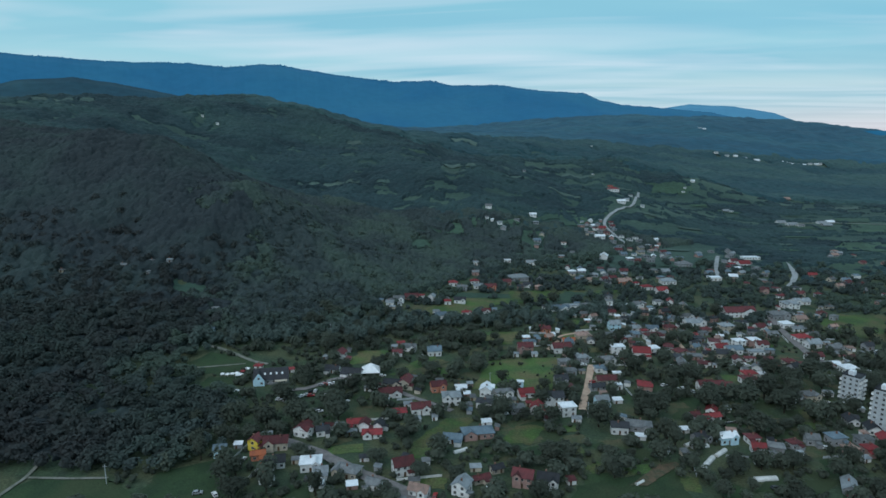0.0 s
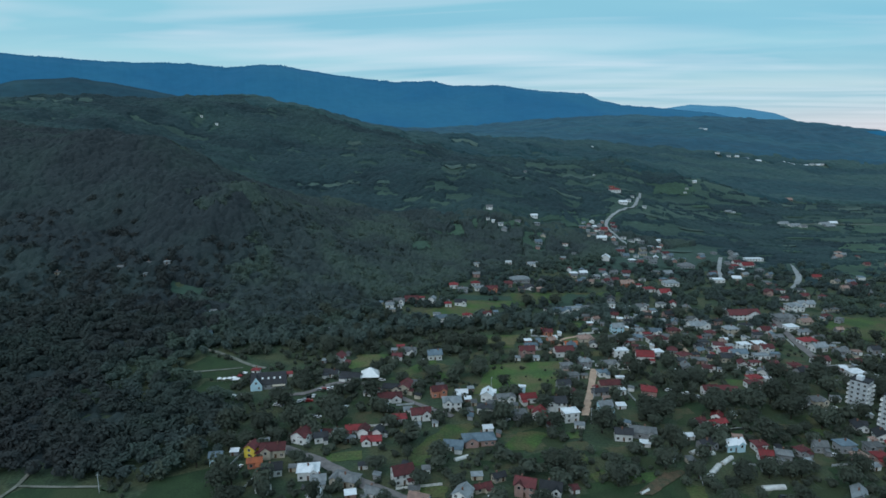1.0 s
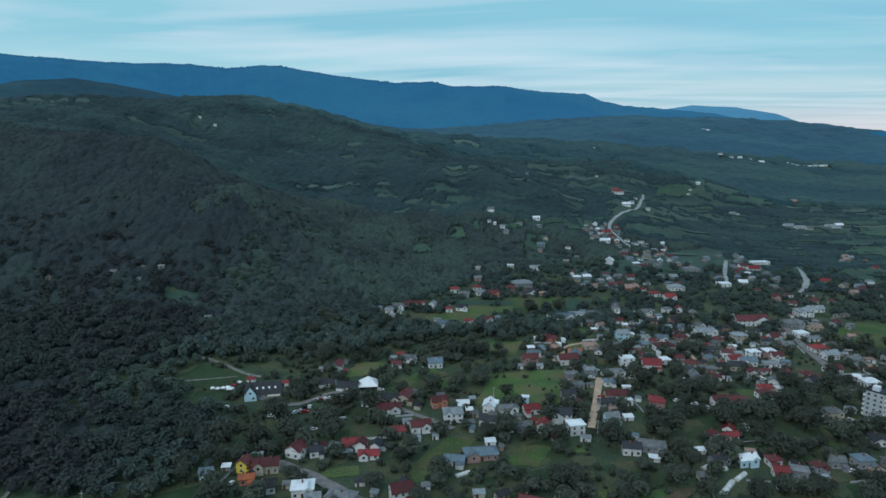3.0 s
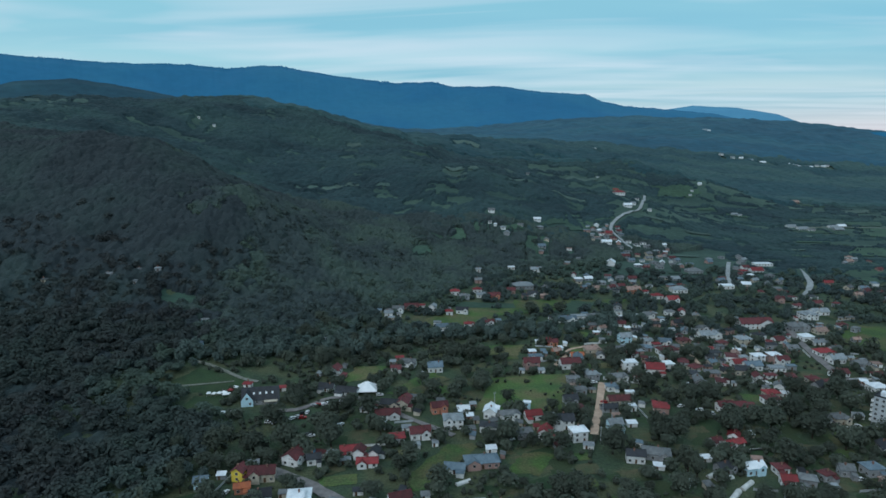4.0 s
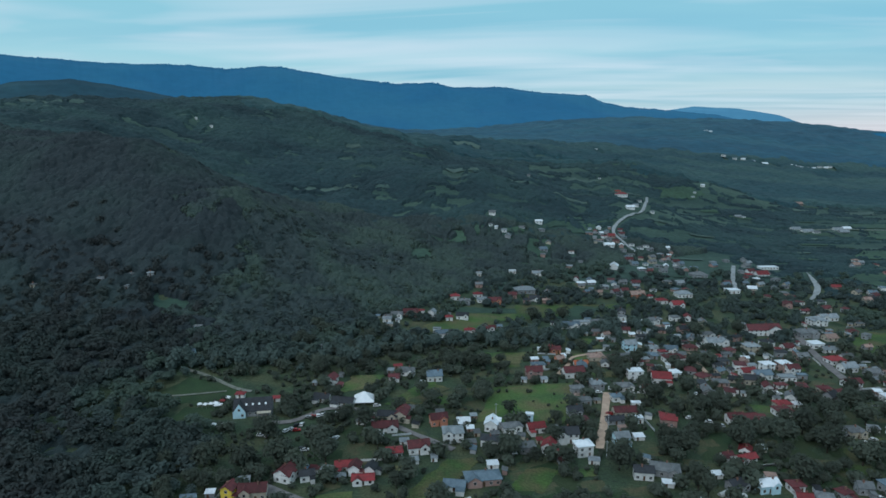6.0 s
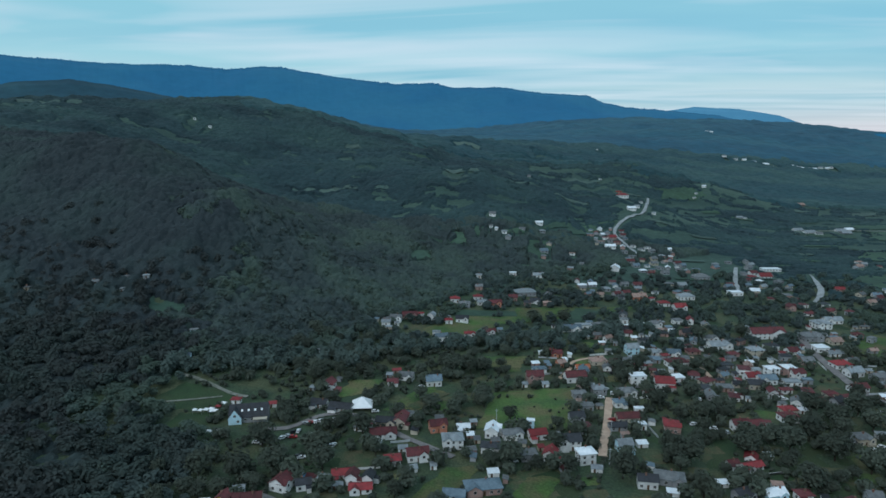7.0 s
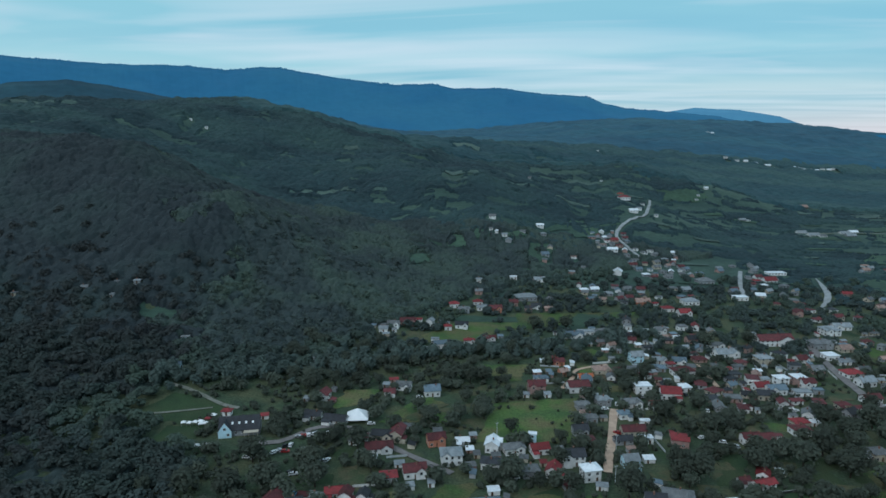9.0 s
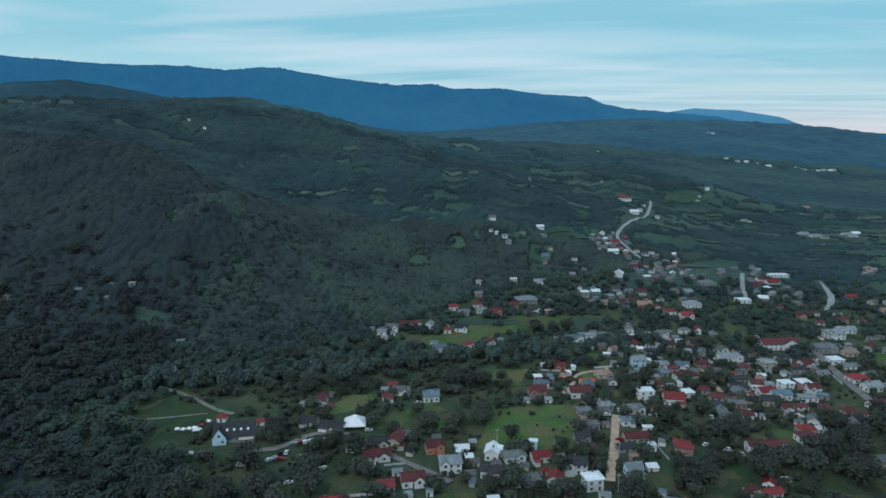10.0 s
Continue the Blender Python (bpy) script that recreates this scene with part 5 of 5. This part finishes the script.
# ---- trees ----
def blob(seed, subdiv):
    bm = bmesh.new()
    bmesh.ops.create_icosphere(bm, subdivisions=subdiv, radius=1.0)
    rng = np.random.RandomState(seed)
    a = rng.uniform(-1, 1, (5, 3))
    v = np.array([tuple(p.co) for p in bm.verts])
    lump = sum(np.sin(v @ (k * 3.2) + i * 2.1) for i, k in enumerate(a)) * 0.11
    v = v * (1 + lump + rng.uniform(-0.13, 0.13, len(v)))[:, None]
    f = np.array([[q.index for q in face.verts] for face in bm.faces])
    bm.free()
    return v, f


def leafy(seed, lobes, leaves, size, tall, core=1):
    """A crown about 1 wide in radius: tilted leaf sprays over several lobes, round a small dark heart."""
    rng = np.random.RandomState(seed)
    v, f = blob(seed * 13, core)
    vs, fs, n = [v * 0.64 * np.array([1, 1, tall])], [f], len(v)
    ang = np.arange(lobes) * 2.4 + rng.uniform(0, 1, lobes)
    mid = np.stack([np.cos(ang) * 0.46, np.sin(ang) * 0.46, rng.uniform(-0.25, 0.5, lobes)], -1)
    mid[0] = (0, 0, 0.25)
    reach = rng.uniform(0.38, 0.6, lobes)
    for i in range(leaves):
        k = i % lobes
        way = rng.normal(0, 1, 3) + np.array([0, 0, 0.45])
        way /= np.linalg.norm(way)
        p = (mid[k] + way * reach[k] * rng.uniform(0.85, 1.1)) * np.array([1, 1, tall])
        out = way * 1.2 + rng.uniform(-0.5, 0.5, 3) + np.array([0, 0, 0.6])
        out /= np.linalg.norm(out)
        a = np.cross(out, rng.uniform(-1, 1, 3))
        a /= np.linalg.norm(a) + 1e-6
        b = np.cross(out, a)
        s = size * rng.uniform(0.6, 1.3)
        vs.append(np.array([p - a * s, p - b * s * 0.7 + out * s * 0.15, p + a * s, p + b * s * 0.8 + out * s * 0.2]))
        fs.append(np.array([[0, 1, 2], [0, 2, 3]]) + n)
        n += 4
    return np.concatenate(vs), np.concatenate(fs)


def scatter(name, label, category, mat, pts, kinds, smooth=True):
    """Many crowns in one mesh. pts: x, y, z, radius, height factor."""
    rng = np.random.RandomState(len(pts))
    vs, fs, n = [], [], 0
    for (x, y, z, r, t), k, a in zip(pts, rng.randint(0, len(kinds), len(pts)), rng.uniform(0, 6.283, len(pts))):
        v, f = kinds[k]
        c, s = math.cos(a), math.sin(a)
        q = np.empty_like(v)
        q[:, 0], q[:, 1], q[:, 2] = x + r * (v[:, 0] * c - v[:, 1] * s), y + r * (v[:, 0] * s + v[:, 1] * c), z + r * t * v[:, 2]
        vs.append(q), fs.append(f + n)
        n += len(v)
    ob = new(name, fast_mesh(name, np.concatenate(vs), np.concatenate(fs), mat, smooth))
    return tagged(ob, label, category, kind="stuff")


def trunk_mesh(seed, h, r):
    rng = random.Random(seed)
    solids = [tube(r, r * 0.6, -0.6, h * 0.5, 7), tube(r * 0.6, r * 0.25, h * 0.5, h * 0.92, 6)]
    for i in range(4):
        a = i * 1.6 + rng.random()
        solids.append(tube(r * 0.35, r * 0.12, h * rng.uniform(0.32, 0.5), h * rng.uniform(0.65, 0.85), 5, 0, 0, math.cos(a) * h * 0.24, math.sin(a) * h * 0.24))
    return mesh_of("trunk", *joined(*solids), BARK)


def tree_kind(seed, h, r, mat, label):
    ob = new("tree")
    tagged(ob, label, "tree", "village trees")
    v, f = leafy(seed, 11, 560, 0.12, 1.0, 1)
    v = v * np.array([r, r, h * 0.44]) + np.array([0, 0, h * 0.52])
    part("trunk", trunk_mesh(seed, h, 0.028 * h + 0.05), ob)
    part("crown", fast_mesh("crown", v, f, mat, True), ob)
    return ob


KINDS = [tree_kind(21, 7.5, 3.9, LEAF, "dark green orchard tree with a rounded uneven crown"), tree_kind(22, 9.5, 5.0, LEAF, "tall dark green garden tree with a broad crown"),
         tree_kind(23, 6.0, 3.2, LEAF, "small dark green fruit tree in a garden"), tree_kind(24, 11.0, 3.8, LEAF, "tall narrow dark green tree among houses"),
         tree_kind(25, 8.5, 5.2, LEAF, "broad dark green walnut tree in a yard"), tree_kind(26, 7.0, 3.4, LEAF, "leafy green garden tree beside a house")]
pick = random.Random(7)
OPEN_YARDS = [(-88, 259, 7), (-96, 262, 5), (-57, 242, 6), (66, 299, 6), (26, 326, 5), (62, 313, 5), (-106, 338, 6), (-46, 354, 6), (120, 395, 5), (138, 268, 6), (229, 314, 6), (224, 281, 6), (-70, 278, 5), (-38, 282, 5), (118, 331, 4)]
TAKEN += OPEN_YARDS
BIG_TREES = [          # x, y, radius of the crown
    (23, 366, 5.6), (81, 378, 5.9), (32, 303, 7.8), (55, 317, 5.2), (80, 292, 7.8), (118, 365, 7.6),
    (84, 387, 5.3), (112, 421, 4.6), (72, 521, 6.5), (98, 522, 6.6), (192, 483, 6.9), (228, 492, 5.8),
    (291, 484, 7.1), (138, 349, 7.4), (203, 359, 10.4), (226, 355, 11.4), (207, 342, 8.7), (168, 317, 9.8),
    (144, 312, 7.5), (115, 306, 8.3), (183, 327, 8.8), (184, 308, 7.2), (222, 337, 9.5), (144, 376, 6.5),
    (157, 282, 7.1), (-41, 332, 6.6), (24, 376, 5.4), (10, 365, 5.2), (36, 350, 4.4), (6, 415, 6.6),
    (-108, 290, 9.6), (-88, 318, 9.0), (-77, 296, 8.4), (-55, 299, 7.8), (-53, 337, 4.9), (-90, 290, 7.8),
    (-85, 353, 4.9), (-67, 309, 6.3), (145, 286, 5.9), (122, 284, 5.1), (97, 287, 6.1), (57, 296, 5.0),
    (193, 296, 7.7), (-25, 351, 5.0), (-13, 376, 4.7),
]
spots = []
for x, y, r in BIG_TREES:
    if all(math.hypot(x - tx, y - ty) > tr * 0.75 + 1.0 for tx, ty, tr in TAKEN):
        spots.append((x, y, min(r, 7.0)))
        TAKEN.append((x, y, r * 0.6))
while len(spots) < 285:
    y = pick.uniform(225, 470)
    x = pick.uniform(-0.42 * y - 5, 0.74 * y + 25)
    if pick.random() < 0.2:        # the thick gardens below the apartment blocks
        x, y = pick.uniform(95, 235), pick.uniform(245, 330)
    if x < -0.25 * y and y > 300:
        continue
    reach = pick.uniform(2.0, 3.2)
    if not free(x, y, reach) or (any(inside(list(q), x, y) for q in ALL_FIELDS) and pick.random() < 0.93):
        continue
    spots.append((x, y, 0.0))
    TAKEN.append((x, y, 1.6))
for x, y, r in spots:
    kind = KINDS[1 if r else pick.choice((0, 0, 1, 1, 2, 2, 3, 4, 5))]
    m = pose(x, y, ground_at(x, y), 0, 0, pick.uniform(0, 360)) @ Matrix.Scale(r / 5.0 if r else pick.uniform(0.75, 1.2), 4)
    copy_thing(kind, m)
for kind in KINDS:
    for o in (*kind.children_recursive, kind):
        bpy.data.objects.remove(o)

NEAR_CROWNS = [leafy(40 + i, 8, 170, 0.19, 1.0) for i in range(8)]
BUSHES = [leafy(100 + i, 4, 48, 0.28, 0.9) for i in range(5)]
TAKEN_XY = np.array(TAKEN)


def jittered(x0, x1, y0, y1, step, seed):
    xs, ys = np.meshgrid(np.arange(x0, x1, step), np.arange(y0, y1, step))
    rng = np.random.RandomState(seed)
    x = xs.ravel() + rng.uniform(-0.5, 0.5, xs.size) * step
    y = ys.ravel() + rng.uniform(-0.5, 0.5, xs.size) * step
    return x, y, rng


CELL, X0, Y0 = 1.5, -900.0, 190.0


def clear(x, y, reach):
    """True where neither a house, a road nor a field stands."""
    cover = np.zeros((1300, 1500), bool)          # rows ahead, columns across

    def stamp(cx, cy, r):
        j0, j1 = int((cy - r - Y0) / CELL), int((cy + r - Y0) / CELL) + 2
        i0, i1 = int((cx - r - X0) / CELL), int((cx + r - X0) / CELL) + 2
        if i0 < 0 or j0 < 0 or i1 > 1500 or j1 > 1300:
            return
        jj, ii = np.mgrid[j0:j1, i0:i1]
        cover[j0:j1, i0:i1] |= (X0 + ii * CELL - cx) ** 2 + (Y0 + jj * CELL - cy) ** 2 < r * r

    for tx, ty, tr in TAKEN_XY:
        stamp(tx, ty, tr * (0.62 if ty < 600 else 0.8) + reach)
        if ty > 600:
            stamp(tx, ty - 6, tr * 0.8 + reach)
        if ty > 900:
            stamp(tx, ty - 16, tr + reach)
            stamp(tx, ty - 32, tr + reach)
    for rx, ry, rw in ROAD_XY:
        stamp(rx, ry, rw / 2 + reach)
    i, j = np.rint((x - X0) / CELL).astype(int), np.rint((y - Y0) / CELL).astype(int)
    known = (i >= 0) & (i < 1500) & (j >= 0) & (j < 1300)
    ok = ~(known & cover[np.clip(j, 0, 1299), np.clip(i, 0, 1499)])
    for q in ALL_FIELDS:
        xs, ys = [p[0] for p in q], [p[1] for p in q]
        near = (x > min(xs)) & (x < max(xs)) & (y > min(ys) - 16) & (y < max(ys))
        px, py = x[near], y[near]
        if q[0][1] > 1000:
            near = (x > min(xs)) & (x < max(xs)) & (y > min(ys) - 75) & (y < max(ys))
            px, py = x[near], y[near]
            ok[near] &= ~(inside(list(q), px, py) | inside(list(q), px, py + 35.0) | inside(list(q), px, py + 75.0))
        elif q[0][1] > 600:
            ok[near] &= ~((inside(list(q), px, py) | inside(list(q), px, py + 14.0)) & (ripple(px, py, 26.0, 7, 3) > -0.45))
        else:
            ok[near] &= ~inside(list(q), px, py)
    return ok


WESTERN_WOOD = [(-420, 150), (-200, 246), (-135, 246), (-118, 250), (-104, 270), (-108, 310), (-118, 325), (-150, 350), (-170, 400), (-130, 412), (-60, 430), (-60, 480), (-20, 560), (40, 600), (40, 700), (-420, 700)]


def deep_wood(x, y):
    """The old dark wood, as against the lighter scrub that thins out towards the village."""
    return x < -125 - 0.12 * y + 45 * ripple(x, y, 160.0, 3, 3) + 26 * ripple(x, y, 34.0, 8, 4) - 90 * np.clip((y - 640) / 100, 0, 1) * (y < 760)


x, y, rng = jittered(-640, 330, 225, 800, 6.3, 1)
z = land(x, y)
wooded = (z > 9) | inside(WESTERN_WOOD, x, y)
gap = ripple(x, y, 90.0, 4) + 0.5 * ripple(x, y, 30.0, 5, 2)
ok = wooded & (rng.uniform(0, 1, x.size) < np.clip(1.3 - (y - 430 - 35 * ripple(x, y, 70.0, 9, 2)) / np.where(deep_wood(x, y), 90, 240), 0.0, 1)) & (np.abs(x) < 0.86 * y + 60) & clear(x, y, 2.2) & (gap > -0.95)
size = rng.uniform(2.9, 5.2, x.size)
pts = np.stack([x, y, z + size * 0.7 + 0.8 - 2.2 * np.clip((y - 420) / 130, 0, 1) + rng.uniform(-0.6, 1.0, x.size), size, rng.uniform(0.8, 1.25, x.size)], -1)[ok]
deep_in = deep_wood(pts[:, 0], pts[:, 1])
scatter("near_woods", "dense dark green broadleaf wood on the western slope", "forest", WOOD_LEAF, pts[deep_in], NEAR_CROWNS)
scatter("slope_scrub", "grey-green scrub and old orchards on the slope behind the village", "trees", SCRUB_HAZE_LEAF, pts[~deep_in] * np.array([1, 1, 1, 0.9, 0.9]), NEAR_CROWNS)



def crowns(x, y, cell, seed):
    """The height, 0 to 1, of a closed canopy of rounded crowns about one cell wide."""
    table = np.random.RandomState(seed).uniform(0, 1, (64, 64, 3))
    ix, iy = np.floor(x / cell).astype(int), np.floor(y / cell).astype(int)
    best = np.zeros(x.shape)
    for ox in (-1, 0, 1):
        for oy in (-1, 0, 1):
            t = table[(ix + ox) % 64, (iy + oy) % 64]
            px, py, r = (ix + ox + t[..., 0]) * cell, (iy + oy + t[..., 1]) * cell, cell * (0.45 + 0.35 * t[..., 2])
            best = np.maximum(best, np.sqrt(np.clip(1 - ((x - px) ** 2 + (y - py) ** 2) / r ** 2, 0, 1)) * (0.6 + 0.4 * t[..., 2]))
    return best


def canopy_sheet(name, label, mat, y0, y1, step, cell, high, deep, seed, wooded, smooth=False, x0=-2000.0, x1=2000.0, sunk=0.0):
    """A closed wood seen from afar: one uneven surface of crowns, open where wooded() says so."""
    half, rough = min(y1 + 160, 2000), (0.30 if step < 2 else 0.09) * step
    x, y = np.meshgrid(np.arange(max(-half, x0), min(half, x1), step), np.arange(y0, y1 + step, step))
    rng = np.random.RandomState(seed)
    x, y = x + rng.uniform(-0.3, 0.3, x.shape) * step, y + rng.uniform(-0.3, 0.3, x.shape) * step
    z = land(x, y)
    keep = wooded(x, y, z) & (np.abs(x) < y + 160)
    z = z - sunk * np.clip((455 - y) / 60, 0, 1)
    z = np.where(keep, z + high + deep * (0.6 * crowns(x, y, cell, seed) + 0.4 * crowns(x, y, cell * 2.1, seed + 7) + 0.35 * crowns(x, y, cell * 4.6, seed + 13) - 0.5) + rng.uniform(-1, 1, x.shape) * rough, z - 1.0)
    k = np.arange(x.size).reshape(x.shape)
    quads = np.stack([k[:-1, :-1], k[:-1, 1:], k[1:, 1:], k[1:, :-1]], -1).reshape(-1, 4)
    quads = quads[keep.ravel()[quads].any(1)]
    used, back = np.unique(quads, return_inverse=True)
    quads = back.reshape(-1, 4)
    verts = np.stack([x, y, z], -1).reshape(-1, 3)[used]
    ob = new(name, fast_mesh(name, verts, np.concatenate([quads[:, [0, 1, 2]], quads[:, [0, 2, 3]]]), mat, smooth))
    return tagged(ob, label, "forest", kind="stuff")


def patches(x, y, size):
    """Woods and clearings drawn out across the slopes."""
    return ripple(x * 0.55, y * 1.25, size, 4) + 0.6 * ripple(x * 0.6, y * 1.3, size * 0.33, 6, 2)


def near_wooded(x, y, z):
    return ((z > 9) | inside(WESTERN_WOOD, x + 5, y - 9)) & (y < 800) & (x < 330) & clear(x, y, 2.5) & (ripple(x, y, 90.0, 4) + 0.5 * ripple(x, y, 30.0, 5, 2) > -2.2)


def hill_wooded(x, y, z):
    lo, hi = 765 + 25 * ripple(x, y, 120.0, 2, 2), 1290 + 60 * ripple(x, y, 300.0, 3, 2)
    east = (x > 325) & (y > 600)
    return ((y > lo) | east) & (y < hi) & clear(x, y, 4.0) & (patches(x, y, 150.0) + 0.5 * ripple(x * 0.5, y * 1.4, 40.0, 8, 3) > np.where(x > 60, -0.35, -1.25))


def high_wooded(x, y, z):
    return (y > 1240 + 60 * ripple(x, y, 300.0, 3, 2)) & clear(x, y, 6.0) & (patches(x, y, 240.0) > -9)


canopy_sheet("slope_woods", "closed dark green wood on the western hill", WOOD_ROOF_SHADED, 225, 800, 1.6, 6.0, 3.4, 5.4, 31, lambda x, y, z: near_wooded(x, y, z) & deep_wood(x, y), x1=-40.0, sunk=2.8)
canopy_sheet("scrub_woods", "closed grey-green scrub on the slope", SCRUB_ROOF_SHADED, 380, 800, 1.6, 5.0, 3.0, 5.2, 34, lambda x, y, z: near_wooded(x, y, z) & ~deep_wood(x, y), x0=-380.0, x1=335.0, sunk=2.8)
canopy_sheet("hill_woods", "patchy green woods and hedges over the rolling hills", UPLAND_HAZE_LEAF, 600, 1350, 2.9, 8.0, 1.4, 4.2, 32, hill_wooded)
canopy_sheet("high_woods", "green woods and clearings on the high ground, blued by haze", HIGH_HAZE_LEAF, 1130, 2040, 7.0, 16.0, 5.0, 5.0, 33, high_wooded)

# Tall willows and poplars along the river, and hedges, scrub and fruit bushes among the houses.
RIVER = [(-175, 398), (-140, 402), (-100, 418), (-60, 432), (-30, 446), (0, 462), (40, 470), (80, 478), (130, 492), (170, 500)]
rng = np.random.RandomState(9)
line = []
for (x0, y0), (x1, y1) in zip(RIVER, RIVER[1:]):
    k = int(math.hypot(x1 - x0, y1 - y0) / 1.5)
    for i in range(k):
        u = i / k
        r = rng.uniform(2.6, 4.8)
        px, py = x0 + (x1 - x0) * u + rng.normal(0, 3), y0 + (y1 - y0) * u + rng.normal(0, 7.0)
        line.append((px, py, ground_at(px, py) + r * 1.05, r, rng.uniform(1.0, 1.5)))
line = np.array(line)
line = line[clear(line[:, 0], line[:, 1], 2.0)]
scatter("river_willows", "grey-green willows lining the river behind the village", "trees", WILLOW, line, NEAR_CROWNS)

x, y, rng = jittered(-150, 720, 205, 660, 4.6, 5)
z = land(x, y)
gap = ripple(x, y, 45.0, 8) + 0.5 * ripple(x, y, 16.0, 9, 2)
ok = (z < 9) & ~inside(WESTERN_WOOD, x, y) & (x < 0.8 * y + 40) & (x > -0.8 * y) & clear(x, y, 1.1) & (gap > 0.08)
size = rng.uniform(1.0, 2.7, x.size) * (1 + np.clip((y - 420) / 500, 0, 0.7))
pts = np.stack([x, y, z + size * 0.6, size, rng.uniform(0.8, 1.2, x.size)], -1)[ok]
# Past this distance the shrubs take a paler colour in place of haze.
back = pts[:, 1] > 455
scatter("garden_shrubs", "dark green shrubs, hedges and fruit bushes between houses", "shrubs", LEAF, pts[~back], BUSHES)
scatter("hedge_shrubs", "hedges and scrub beyond the river, greyed for haze", "shrubs", SCRUB_HAZE_LEAF, pts[back], BUSHES)

x, y, rng = jittered(-150, 760, 215, 700, 11.5, 6)
z = land(x, y)
ok = (z < 12) & ~inside(WESTERN_WOOD, x, y) & (x < 0.8 * y + 40) & clear(x, y, 2.0) & (ripple(x, y, 60.0, 3) > -0.4)
size = rng.uniform(2.3, 5.2, x.size)
pts = np.stack([x, y, z + size * 0.8, size, rng.uniform(0.8, 1.2, x.size)], -1)[ok]
# The farther trees are paled the same way, haze put into the leaf colour.
back = pts[:, 1] > 455
scatter("garden_trees", "dark green leafy trees filling the gardens and yards", "trees", LEAF, pts[~back], NEAR_CROWNS)
scatter("hedge_trees", "trees in the upper village gardens, greyed for haze", "trees", SCRUB_HAZE_LEAF, pts[back] - np.array([0, 0, 1.0, 0, 0]), NEAR_CROWNS)

# Young orchard trees dotted over the open meadow.
rng = np.random.RandomState(14)
dots = np.stack([rng.uniform(20, 78, 26), rng.uniform(342, 392, 26)], -1)
dots = np.array([(px, py, ground_at(px, py) + 0.9, r, 1.0) for (px, py), r in zip(dots, rng.uniform(0.6, 2.0, 26)) if free(px, py, 1.0)])
scatter("orchard_saplings", "young orchard trees dotted over the meadow", "trees", LEAF, dots, BUSHES)
